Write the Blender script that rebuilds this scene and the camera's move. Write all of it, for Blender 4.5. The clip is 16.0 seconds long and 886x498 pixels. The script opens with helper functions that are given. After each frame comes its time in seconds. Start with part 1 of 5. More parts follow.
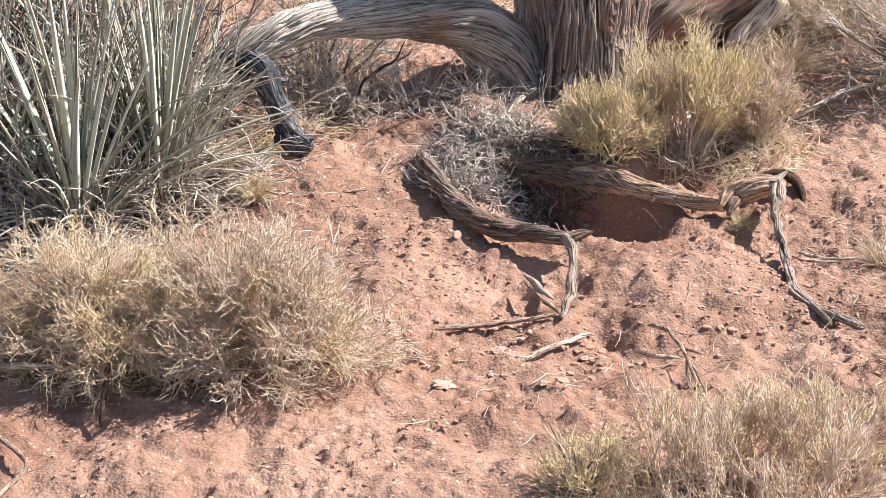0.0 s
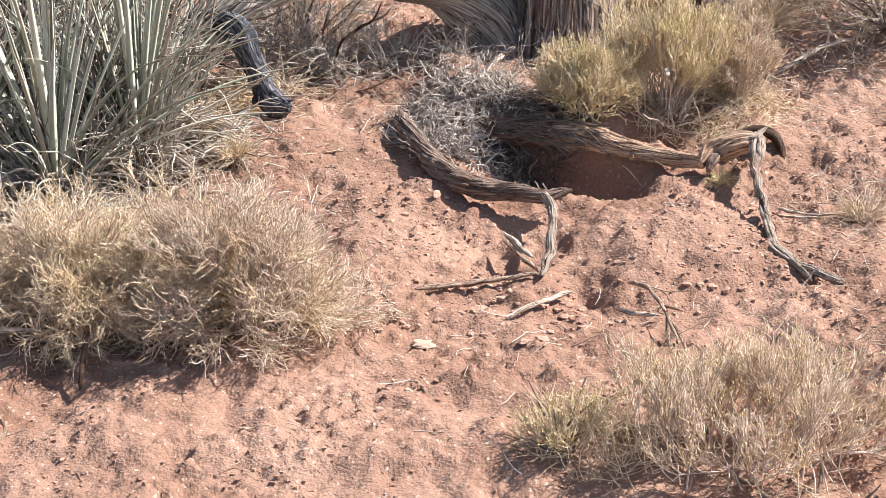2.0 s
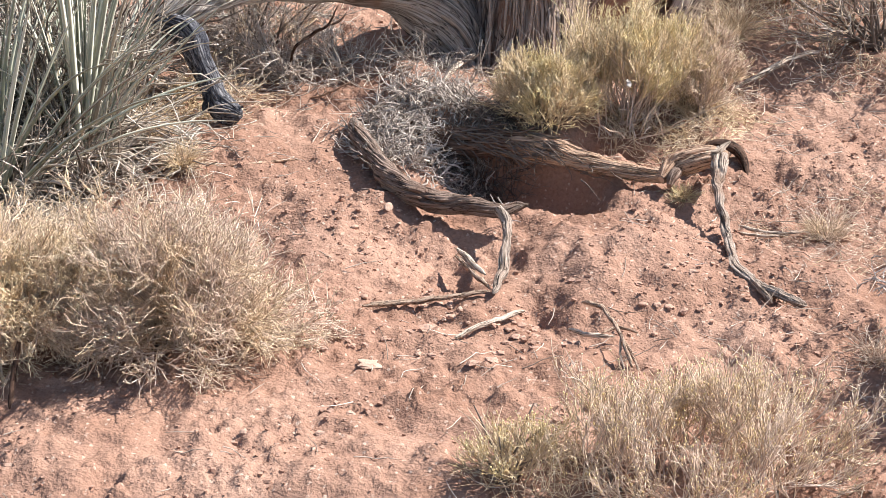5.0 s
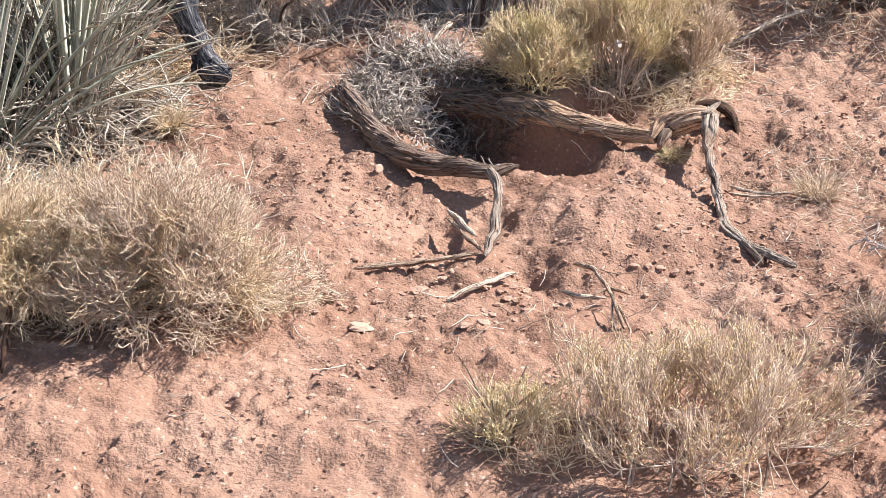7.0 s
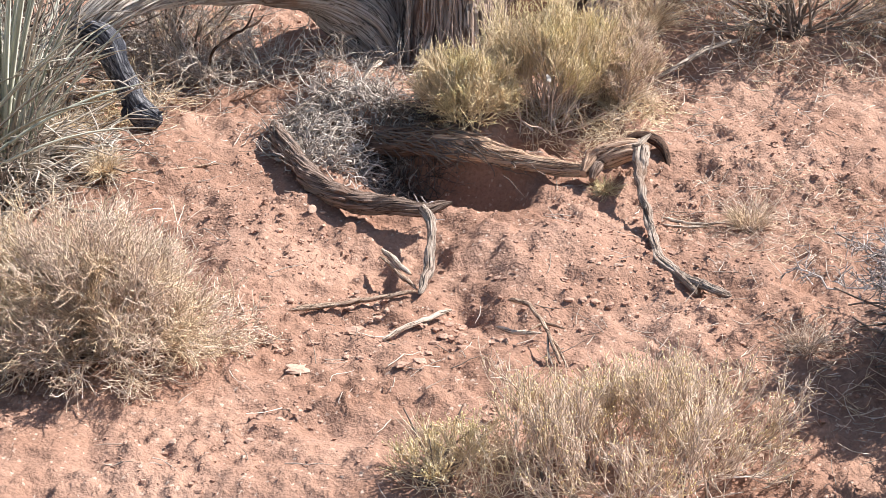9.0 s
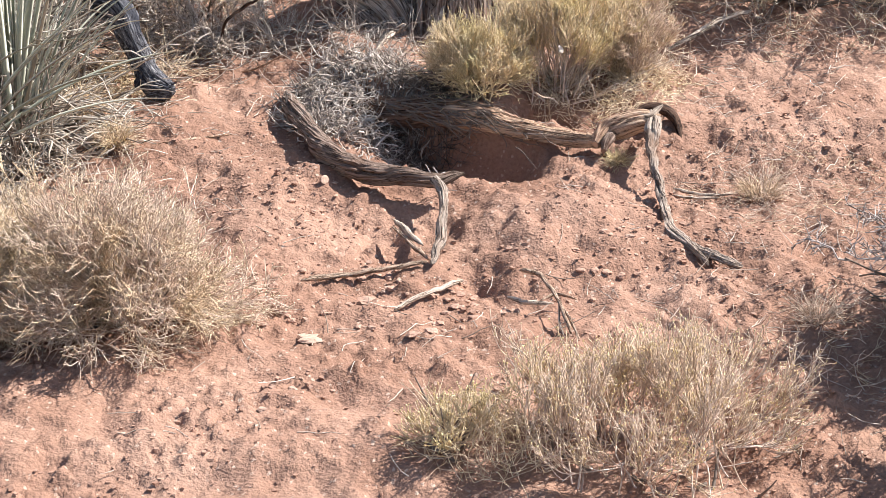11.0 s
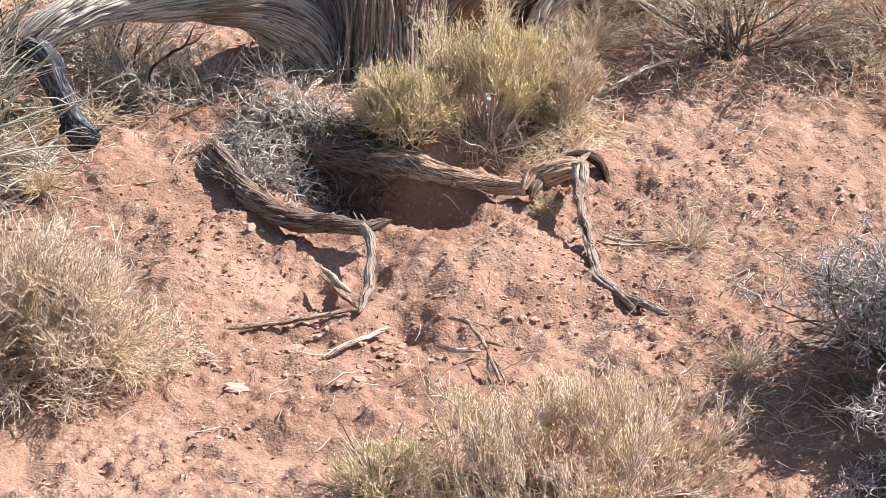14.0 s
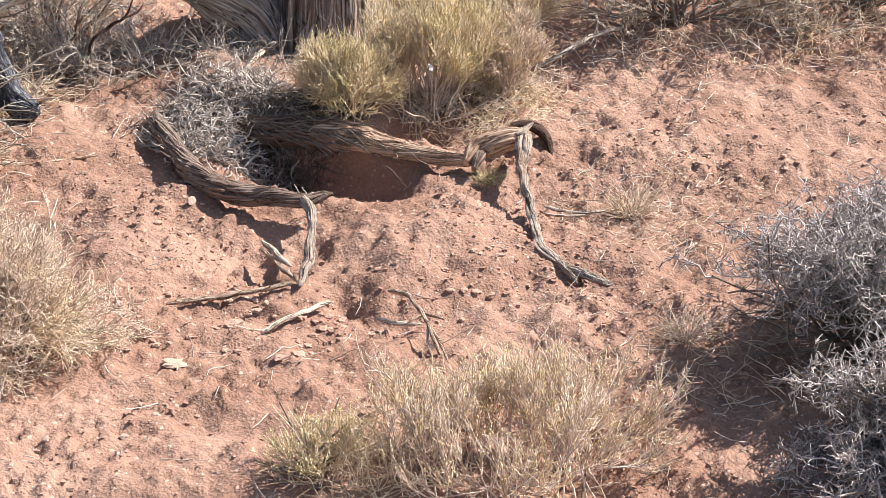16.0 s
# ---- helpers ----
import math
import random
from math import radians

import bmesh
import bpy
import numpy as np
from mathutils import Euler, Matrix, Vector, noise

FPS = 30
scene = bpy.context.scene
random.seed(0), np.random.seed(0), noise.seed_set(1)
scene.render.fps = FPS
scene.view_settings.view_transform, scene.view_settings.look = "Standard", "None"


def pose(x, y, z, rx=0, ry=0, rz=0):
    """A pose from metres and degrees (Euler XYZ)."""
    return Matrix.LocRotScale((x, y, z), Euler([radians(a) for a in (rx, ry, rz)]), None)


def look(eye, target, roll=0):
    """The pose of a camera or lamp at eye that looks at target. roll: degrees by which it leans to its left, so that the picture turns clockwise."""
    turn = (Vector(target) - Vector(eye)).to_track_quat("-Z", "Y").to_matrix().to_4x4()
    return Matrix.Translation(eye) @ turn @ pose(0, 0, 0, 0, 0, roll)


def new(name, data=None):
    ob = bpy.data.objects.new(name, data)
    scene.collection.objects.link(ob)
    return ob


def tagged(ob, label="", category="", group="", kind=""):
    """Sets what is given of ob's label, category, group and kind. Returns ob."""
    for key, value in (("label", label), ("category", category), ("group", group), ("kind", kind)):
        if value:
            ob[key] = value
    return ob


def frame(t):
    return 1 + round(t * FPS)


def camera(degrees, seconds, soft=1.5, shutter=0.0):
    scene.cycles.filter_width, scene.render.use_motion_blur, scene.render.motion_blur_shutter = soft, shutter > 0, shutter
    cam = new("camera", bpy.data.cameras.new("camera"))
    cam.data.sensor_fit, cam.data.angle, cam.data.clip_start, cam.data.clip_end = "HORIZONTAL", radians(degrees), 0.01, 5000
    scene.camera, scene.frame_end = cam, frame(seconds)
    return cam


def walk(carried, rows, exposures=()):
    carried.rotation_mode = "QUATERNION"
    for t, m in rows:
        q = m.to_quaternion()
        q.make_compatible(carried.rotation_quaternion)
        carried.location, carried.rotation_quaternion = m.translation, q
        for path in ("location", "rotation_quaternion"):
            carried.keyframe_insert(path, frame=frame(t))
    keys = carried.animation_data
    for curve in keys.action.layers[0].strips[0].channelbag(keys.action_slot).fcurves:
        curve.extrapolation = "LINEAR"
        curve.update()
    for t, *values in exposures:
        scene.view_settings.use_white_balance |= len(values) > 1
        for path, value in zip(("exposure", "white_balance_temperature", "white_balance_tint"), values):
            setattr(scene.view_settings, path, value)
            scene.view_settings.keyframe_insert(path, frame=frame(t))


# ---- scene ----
# ---- camera and its walk ----
cam = camera(25.0, 16.0, soft=0.85)
PATH = [
    (0, (-0.1165, -4.8082, 1.7801), (-0.1354, -2.9444, 1.0549), 1.08),
    (0.5, (-0.1073, -4.8067, 1.7808), (-0.1057, -2.9449, 1.0503), 1.00),
    (1, (-0.0788, -4.8084, 1.7853), (-0.0908, -2.9508, 1.0442), 0.84),
    (1.5, (-0.0734, -4.8062, 1.7741), (-0.0806, -2.9527, 1.0225), 0.61),
    (2, (-0.0966, -4.8009, 1.7699), (-0.1019, -2.9509, 1.0099), 0.63),
    (2.5, (-0.1533, -4.7592, 1.7777), (-0.1331, -2.9059, 1.0261), 1.02),
    (3, (-0.1731, -4.7238, 1.7658), (-0.1387, -2.8642, 1.0305), 1.32),
    (3.5, (-0.1334, -4.7055, 1.7623), (-0.1686, -2.8488, 1.0198), 1.09),
    (4, (-0.0691, -4.6796, 1.7606), (-0.0827, -2.8237, 1.0154), 1.16),
    (4.5, (-0.0374, -4.6551, 1.7618), (-0.0581, -2.8042, 1.0044), 1.43),
    (5, (-0.0235, -4.6313, 1.7567), (-0.0085, -2.7830, 0.9926), 1.62),
    (5.2, (-0.0181, -4.6246, 1.7568), (0.0197, -2.7783, 0.9890), 1.75),
    (7.3, (-0.0410, -4.6219, 1.7765), (-0.0132, -2.7915, 0.9708), 1.51),
    (7.5, (-0.0373, -4.6169, 1.7848), (-0.0117, -2.7849, 0.9827), 1.24),
    (8, (-0.0293, -4.6172, 1.7852), (0.0219, -2.7806, 0.9952), 1.04),
    (8.5, (-0.0223, -4.6193, 1.7841), (0.0498, -2.7794, 1.0032), 0.92),
    (9, (-0.0203, -4.6179, 1.7838), (0.0685, -2.7757, 1.0102), 0.78),
    (9.2, (-0.0219, -4.6208, 1.7871), (0.0728, -2.7788, 1.0137), 0.78),
    (11.5, (-0.0185, -4.6333, 1.7835), (0.0549, -2.8027, 0.9812), 0.70),
    (12, (-0.0210, -4.6273, 1.7873), (0.1017, -2.7900, 1.0068), 1.14),
    (12.5, (-0.0243, -4.6284, 1.7857), (0.1135, -2.7829, 1.0274), 1.48),
    (13, (-0.0224, -4.6266, 1.7863), (0.1166, -2.7783, 1.0352), 1.73),
    (13.5, (-0.0258, -4.6201, 1.7783), (0.1135, -2.7652, 1.0433), 1.73),
    (14, (-0.0192, -4.6174, 1.7818), (0.1295, -2.7715, 1.0267), 1.50),
    (14.5, (-0.0179, -4.6120, 1.7811), (0.1531, -2.7730, 1.0138), 1.43),
    (15, (-0.0120, -4.6033, 1.7740), (0.1637, -2.7690, 0.9965), 1.21),
    (15.5, (0.0070, -4.6017, 1.7869), (0.1764, -2.7705, 1.0009), 1.27),
    (16, (0.0482, -4.5899, 1.7840), (0.2293, -2.7593, 0.9992), 1.41),
]
walk(cam, [(t, look(eye, target, roll)) for t, eye, target, roll in PATH])

# ---- world, sun, exposure ----
SUN_TURN = 70.0       # compass bearing of the sun, from +y towards +x
SUN_HEIGHT = 45.5
world = bpy.data.worlds.new("desert_sky")
scene.world = world
world.use_nodes = True
wt = world.node_tree
sky = wt.nodes.new("ShaderNodeTexSky")
sky.sky_type = "NISHITA"
sky.sun_disc = False
sky.sun_elevation = radians(SUN_HEIGHT)
sky.sun_rotation = radians(SUN_TURN)
sky.altitude = 1400.0
sky.dust_density = 1.5
haze = wt.nodes.new("ShaderNodeMix")
haze.data_type, haze.blend_type = "RGBA", "MULTIPLY"
haze.inputs[0].default_value = 1.0
haze.inputs[7].default_value = (1.0, 0.94, 0.88, 1)
wt.links.new(sky.outputs[0], haze.inputs[6])
wt.links.new(haze.outputs[2], wt.nodes["Background"].inputs[0])
wt.nodes["Background"].inputs[1].default_value = 0.105
sun = new("sun", bpy.data.lights.new("sun", "SUN"))
sun.data.energy = 4.8
sun.data.angle = radians(0.53)
sun.data.color = (1.0, 0.965, 0.93)
to_sun = Vector((math.sin(radians(SUN_TURN)) * math.cos(radians(SUN_HEIGHT)),
                 math.cos(radians(SUN_TURN)) * math.cos(radians(SUN_HEIGHT)), math.sin(radians(SUN_HEIGHT))))
sun.matrix_world = look(to_sun * 30, (0, 0, 0))
scene.view_settings.exposure = 1.07

rng = np.random.default_rng(7)


# ---- material helpers ----
def shader(name, rough=0.9, spec=0.2):
    m = bpy.data.materials.new(name)
    m.use_nodes = True
    b = m.node_tree.nodes["Principled BSDF"]
    b.inputs["Roughness"].default_value = rough
    b.inputs["Specular IOR Level"].default_value = spec
    return m, m.node_tree, b


def node(tree, kind, **values):
    n = tree.nodes.new(kind)
    for key, v in values.items():
        n.inputs[key.replace("_", " ")].default_value = v
    return n


def ramp(tree, source, stops):
    r = tree.nodes.new("ShaderNodeValToRGB")
    e = r.color_ramp.elements
    while len(e) < len(stops):
        e.new(0.5)
    for k, (p, c) in zip(e, stops):
        k.position, k.color = p, (*c, 1)
    tree.links.new(source, r.inputs[0])
    return r.outputs[0]


def mixed(tree, factor, a, b, how="MIX"):
    n = tree.nodes.new("ShaderNodeMix")
    n.data_type, n.blend_type = "RGBA", how
    for value, slot in ((factor, n.inputs[0]), (a, n.inputs[6]), (b, n.inputs[7])):
        if isinstance(value, (int, float)):
            slot.default_value = value
        elif isinstance(value, tuple):
            slot.default_value = (*value, 1)
        else:
            tree.links.new(value, slot)
    return n.outputs[2]


def noisy(tree, coords, scale, detail=4.0, rough=0.55):
    n = node(tree, "ShaderNodeTexNoise", Scale=scale, Detail=detail, Roughness=rough)
    tree.links.new(coords, n.inputs["Vector"])
    return n.outputs[0]


def relief(tree, bsdf, height, strength, distance):
    n = node(tree, "ShaderNodeBump", Strength=strength, Distance=distance)
    tree.links.new(height, n.inputs["Height"])
    tree.links.new(n.outputs[0], bsdf.inputs["Normal"])


def soil_material():
    m, t, b = shader("red_sandy_soil", 0.95, 0.1)
    pos = t.nodes.new("ShaderNodeNewGeometry").outputs["Position"]
    broad = ramp(t, noisy(t, pos, 3.2, 5), [(0.28, (0.252, 0.138, 0.095)), (0.50, (0.330, 0.196, 0.141)), (0.74, (0.400, 0.250, 0.184))])
    grain = ramp(t, noisy(t, pos, 95, 4, 0.7), [(0.30, (0.76, 0.745, 0.73)), (0.5, (0.98, 0.98, 0.98)), (0.72, (1.18, 1.165, 1.14))])
    col = mixed(t, 1.0, broad, grain, "MULTIPLY")
    # scattered pale grit and dark organic bits
    grit = node(t, "ShaderNodeTexVoronoi", Scale=150.0)
    t.links.new(pos, grit.inputs["Vector"])
    bits = ramp(t, grit.outputs["Color"], [(0.86, (0, 0, 0)), (0.9, (1, 1, 1))])
    col = mixed(t, bits, col, mixed(t, 0.45, col, (0.70, 0.56, 0.45)))
    dark = ramp(t, noisy(t, pos, 34, 5, 0.75), [(0.58, (0, 0, 0)), (0.70, (0.6, 0.6, 0.6))])
    col = mixed(t, dark, col, mixed(t, 0.25, col, (0.17, 0.085, 0.055)))
    t.links.new(col, b.inputs["Base Color"])
    h = t.nodes.new("ShaderNodeMath")
    h.operation = "ADD"
    t.links.new(noisy(t, pos, 42, 6, 0.6), h.inputs[0])
    t.links.new(noisy(t, pos, 130, 3, 0.5), h.inputs[1])
    # small crusts: a level for each of them
    crust = node(t, "ShaderNodeTexVoronoi", Scale=85.0)
    t.links.new(pos, crust.inputs["Vector"])
    level = ramp(t, crust.outputs["Color"], [(0.35, (0, 0, 0)), (1.0, (1, 1, 1))])
    both = t.nodes.new("ShaderNodeMath")
    both.operation = "MULTIPLY_ADD"
    both.inputs[1].default_value = 0.55
    t.links.new(level, both.inputs[0])
    t.links.new(h.outputs[0], both.inputs[2])
    relief(t, b, both.outputs[0], 0.65, 0.009)
    return m


def stone_material(name, tones):
    m, t, b = shader(name, 0.9, 0.15)
    pos = t.nodes.new("ShaderNodeNewGeometry")
    base = ramp(t, pos.outputs["Random Per Island"], tones)
    col = mixed(t, 1.0, base, ramp(t, noisy(t, pos.outputs["Position"], 140, 4), [(0.3, (0.7, 0.7, 0.7)), (0.7, (1.15, 1.15, 1.15))]), "MULTIPLY")
    t.links.new(col, b.inputs["Base Color"])
    relief(t, b, noisy(t, pos.outputs["Position"], 220, 4), 0.5, 0.003)
    return m


def stem_material(name, tones, rough=0.75, tint=None):
    """Thin plant stems: each stem its own tone, with a fine mottling; tint: a second hue in patches a hand wide."""
    m, t, b = shader(name, rough, 0.25)
    geo = t.nodes.new("ShaderNodeNewGeometry")
    base = ramp(t, geo.outputs["Random Per Island"], tones)
    col = mixed(t, 1.0, base, ramp(t, noisy(t, geo.outputs["Position"], 70, 3), [(0.25, (0.7, 0.7, 0.7)), (0.75, (1.2, 1.2, 1.2))]), "MULTIPLY")
    if tint:
        patch = ramp(t, noisy(t, geo.outputs["Position"], 9, 3), [(0.46, (0, 0, 0)), (0.60, (1, 1, 1))])
        col = mixed(t, patch, col, mixed(t, 1.0, col, tint, "MULTIPLY"))
    t.links.new(col, b.inputs["Base Color"])
    return m


def bark_material(name, deep, mid, pale, stain=None, stain_at=0.6, streak=(55.0, 2.6), bleach=None, bare_tones=((0.20, 0.155, 0.125), (0.56, 0.48, 0.415), (0.86, 0.80, 0.73))):
    """Stringy weathered wood whose fibres run along the limb: the grain follows the unwrapped surface."""
    m, t, b = shader(name, 0.85, 0.2)
    uv = t.nodes.new("ShaderNodeUVMap").outputs[0]
    mp = node(t, "ShaderNodeMapping")
    mp.inputs["Scale"].default_value = (streak[0], streak[1], 1)
    t.links.new(uv, mp.inputs["Vector"])
    fib = node(t, "ShaderNodeTexNoise", Scale=1.0, Detail=7.0, Roughness=0.62, Distortion=0.2)
    t.links.new(mp.outputs[0], fib.inputs["Vector"])
    col = ramp(t, fib.outputs[0], [(0.27, deep), (0.46, mid), (0.72, pale)])
    mp2 = node(t, "ShaderNodeMapping")
    mp2.inputs["Scale"].default_value = (streak[0] * 3.5, streak[1] * 4, 1)
    t.links.new(uv, mp2.inputs["Vector"])
    fine = node(t, "ShaderNodeTexNoise", Scale=1.0, Detail=5.0, Roughness=0.7)
    t.links.new(mp2.outputs[0], fine.inputs["Vector"])
    col = mixed(t, 1.0, col, ramp(t, fine.outputs[0], [(0.3, (0.72, 0.71, 0.70)), (0.65, (1.15, 1.15, 1.15))]), "MULTIPLY")
    # long drying cracks along the fibres
    mp3 = node(t, "ShaderNodeMapping")
    mp3.inputs["Scale"].default_value = (streak[0] * 0.36, streak[1] * 0.8, 1)
    t.links.new(uv, mp3.inputs["Vector"])
    split = node(t, "ShaderNodeTexNoise", Scale=1.0, Detail=3.0, Roughness=0.6, Distortion=0.8)
    t.links.new(mp3.outputs[0], split.inputs["Vector"])
    off = t.nodes.new("ShaderNodeMath")
    off.operation = "SUBTRACT"
    off.inputs[1].default_value = 0.5
    t.links.new(split.outputs[0], off.inputs[0])
    size = t.nodes.new("ShaderNodeMath")
    size.operation = "ABSOLUTE"
    t.links.new(off.outputs[0], size.inputs[0])
    crack = ramp(t, size.outputs[0], [(0.0, (0.15, 0.13, 0.115)), (0.012, (0.40, 0.37, 0.35)), (0.034, (1, 1, 1))])
    col = mixed(t, 1.0, col, crack, "MULTIPLY")
    if stain:
        pos = t.nodes.new("ShaderNodeNewGeometry").outputs["Position"]
        col = mixed(t, ramp(t, noisy(t, pos, 7, 4), [(stain_at - 0.08, (0, 0, 0)), (stain_at + 0.08, (0.85, 0.85, 0.85))]), col, stain)
    if bleach:
        # the weathered end has lost its bark; on the log this also divides shade from sun
        sep = t.nodes.new("ShaderNodeSeparateXYZ")
        t.links.new(uv, sep.inputs[0])
        shrunk = t.nodes.new("ShaderNodeMath")
        shrunk.operation = "MULTIPLY"
        shrunk.inputs[1].default_value = 0.6
        t.links.new(sep.outputs[1], shrunk.inputs[0])
        reach = t.nodes.new("ShaderNodeMath")
        reach.operation = "MULTIPLY_ADD"
        reach.inputs[1].default_value = 0.25
        t.links.new(noisy(t, mp3.outputs[0], 1.0, 4), reach.inputs[0])
        t.links.new(shrunk.outputs[0], reach.inputs[2])
        bare = mixed(t, 1.0, ramp(t, fib.outputs[0], [(0.29, bare_tones[0]), (0.45, bare_tones[1]), (0.68, bare_tones[2])]), crack, "MULTIPLY")
        col = mixed(t, ramp(t, reach.outputs[0], [(bleach[0], (0, 0, 0)), (bleach[1], (0.92, 0.92, 0.92))]), col, bare)
    t.links.new(col, b.inputs["Base Color"])
    h = mixed(t, 1.0, mixed(t, 0.35, fib.outputs[0], fine.outputs[0]), crack, "MULTIPLY")
    relief(t, b, h, 0.9, 0.009)
    return m


def leaf_material():
    m, t, b = shader("yucca_leaf", 0.5, 0.4)
    info = t.nodes.new("ShaderNodeObjectInfo").outputs["Random"]
    base = ramp(t, info, [(0.0, (0.12, 0.130, 0.095)), (0.3, (0.30, 0.315, 0.245)), (0.6, (0.48, 0.485, 0.395)), (0.78, (0.65, 0.63, 0.54)), (0.86, (0.47, 0.395, 0.30)), (1.0, (0.20, 0.15, 0.11))])
    co = t.nodes.new("ShaderNodeTexCoord").outputs["Object"]
    mp = node(t, "ShaderNodeMapping")
    mp.inputs["Scale"].default_value = (420, 30, 9)
    t.links.new(co, mp.inputs["Vector"])
    n = node(t, "ShaderNodeTexNoise", Scale=1.0, Detail=3.0)
    t.links.new(mp.outputs[0], n.inputs["Vector"])
    col = mixed(t, 1.0, base, ramp(t, n.outputs[0], [(0.3, (0.72, 0.74, 0.72)), (0.7, (1.2, 1.18, 1.1))]), "MULTIPLY")
    across = t.nodes.new("ShaderNodeSeparateXYZ")
    t.links.new(t.nodes.new("ShaderNodeUVMap").outputs[0], across.inputs[0])
    col = mixed(t, ramp(t, across.outputs[0], [(0.04, (0.8, 0.8, 0.8)), (0.24, (0, 0, 0))]), col, (0.80, 0.77, 0.68))
    col = mixed(t, ramp(t, across.outputs[1], [(0.86, (0, 0, 0)), (1.0, (0.8, 0.8, 0.8))]), col, (0.42, 0.30, 0.18))
    t.links.new(col, b.inputs["Base Color"])
    relief(t, b, n.outputs[0], 0.3, 0.001)
    return m


SOIL = soil_material()
CLOD = stone_material("soil_clod", [(0.0, (0.33, 0.19, 0.135)), (0.6, (0.40, 0.245, 0.178)), (1.0, (0.47, 0.295, 0.22))])
PEBBLE = stone_material("sandstone_pebble", [(0.0, (0.33, 0.20, 0.145)), (0.5, (0.41, 0.255, 0.188)), (0.95, (0.47, 0.31, 0.235)), (1.0, (0.58, 0.43, 0.35))])
PALE_STONE = stone_material("pale_sandstone", [(0.0, (0.50, 0.33, 0.245)), (1.0, (0.54, 0.37, 0.28))])
THREADSTONE = stone_material("bleached_flake", [(0.0, (0.36, 0.335, 0.31)), (1.0, (0.42, 0.39, 0.36))])
TAN = stem_material("dry_tan_stem", [(0.0, (0.40, 0.28, 0.19)), (0.25, (0.64, 0.48, 0.335)), (0.65, (0.82, 0.65, 0.475)), (1.0, (0.90, 0.77, 0.60))], tint=(0.98, 0.97, 0.86))
GREYTAN = stem_material("grey_brown_stem", [(0.0, (0.34, 0.243, 0.182)), (0.3, (0.58, 0.44, 0.338)), (0.7, (0.78, 0.61, 0.48)), (1.0, (0.89, 0.745, 0.61))], tint=(0.98, 0.96, 0.82))
MAUVE = stem_material("mauve_grey_stem", [(0.0, (0.38, 0.285, 0.24)), (0.4, (0.62, 0.49, 0.415)), (1.0, (0.84, 0.70, 0.60))], tint=(0.98, 0.96, 0.84))
GREENTAN = stem_material("golden_dry_stem", [(0.0, (0.46, 0.345, 0.215)), (0.5, (0.73, 0.575, 0.375)), (1.0, (0.87, 0.725, 0.51))], tint=(0.95, 0.98, 0.86))
YELLOW = stem_material("yellow_seed_head", [(0.0, (0.62, 0.455, 0.23)), (0.5, (0.78, 0.61, 0.35)), (1.0, (0.88, 0.73, 0.47))], tint=(0.97, 0.98, 0.82))
STRAW = stem_material("straw_seed_head", [(0.0, (0.46, 0.35, 0.22)), (0.5, (0.65, 0.52, 0.34)), (1.0, (0.78, 0.66, 0.48))])
SILVER = stem_material("silver_grey_twig", [(0.0, (0.18, 0.148, 0.132)), (0.4, (0.38, 0.325, 0.295)), (0.8, (0.62, 0.545, 0.505)), (1.0, (0.80, 0.72, 0.67))])
PILE = stem_material("grey_dead_twig", [(0.0, (0.20, 0.157, 0.13)), (0.4, (0.40, 0.335, 0.285)), (0.8, (0.61, 0.53, 0.46)), (1.0, (0.77, 0.69, 0.615))])
WHITEN = stem_material("bleached_twig", [(0.0, (0.24, 0.185, 0.145)), (0.35, (0.46, 0.375, 0.305)), (0.75, (0.66, 0.56, 0.465)), (1.0, (0.78, 0.68, 0.58))])
SAGE = stem_material("sage_leaf", [(0.0, (0.30, 0.265, 0.18)), (0.5, (0.50, 0.44, 0.31)), (1.0, (0.66, 0.59, 0.43))])
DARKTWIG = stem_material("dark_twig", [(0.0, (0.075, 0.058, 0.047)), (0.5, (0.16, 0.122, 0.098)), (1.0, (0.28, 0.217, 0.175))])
DEADLEAF = stem_material("dead_yucca_leaf", [(0.0, (0.14, 0.11, 0.09)), (0.3, (0.32, 0.265, 0.215)), (0.7, (0.55, 0.48, 0.40)), (1.0, (0.76, 0.685, 0.585))])
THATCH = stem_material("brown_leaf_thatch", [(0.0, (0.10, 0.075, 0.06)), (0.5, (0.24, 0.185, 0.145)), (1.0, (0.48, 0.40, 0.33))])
THREAD = stem_material("leaf_thread", [(0.0, (0.55, 0.52, 0.44)), (1.0, (0.75, 0.72, 0.64))])
NEEDLE = stem_material("juniper_foliage", [(0.0, (0.05, 0.065, 0.025)), (1.0, (0.11, 0.125, 0.05))])
STRIP = stem_material("peeling_bark", [(0.0, (0.15, 0.098, 0.073)), (0.4, (0.32, 0.225, 0.175)), (0.8, (0.50, 0.39, 0.32)), (1.0, (0.62, 0.52, 0.45))], 0.9)
LEAF = leaf_material()
BARK = bark_material("juniper_bark", (0.035, 0.026, 0.021), (0.41, 0.335, 0.283), (0.74, 0.645, 0.565), (0.34, 0.20, 0.14), 0.64, (260.0, 4.0), (0.52, 0.60))
TRUNKBARK = bark_material("dark_juniper_bark", (0.03, 0.020, 0.015), (0.33, 0.23, 0.178), (0.64, 0.525, 0.445), (0.36, 0.19, 0.125), 0.56, (200.0, 3.0))
LOGWOOD = bark_material("weathered_log", (0.26, 0.145, 0.092), (0.55, 0.355, 0.24), (0.79, 0.59, 0.44), (0.42, 0.22, 0.13), 0.58, (300.0, 9.0))
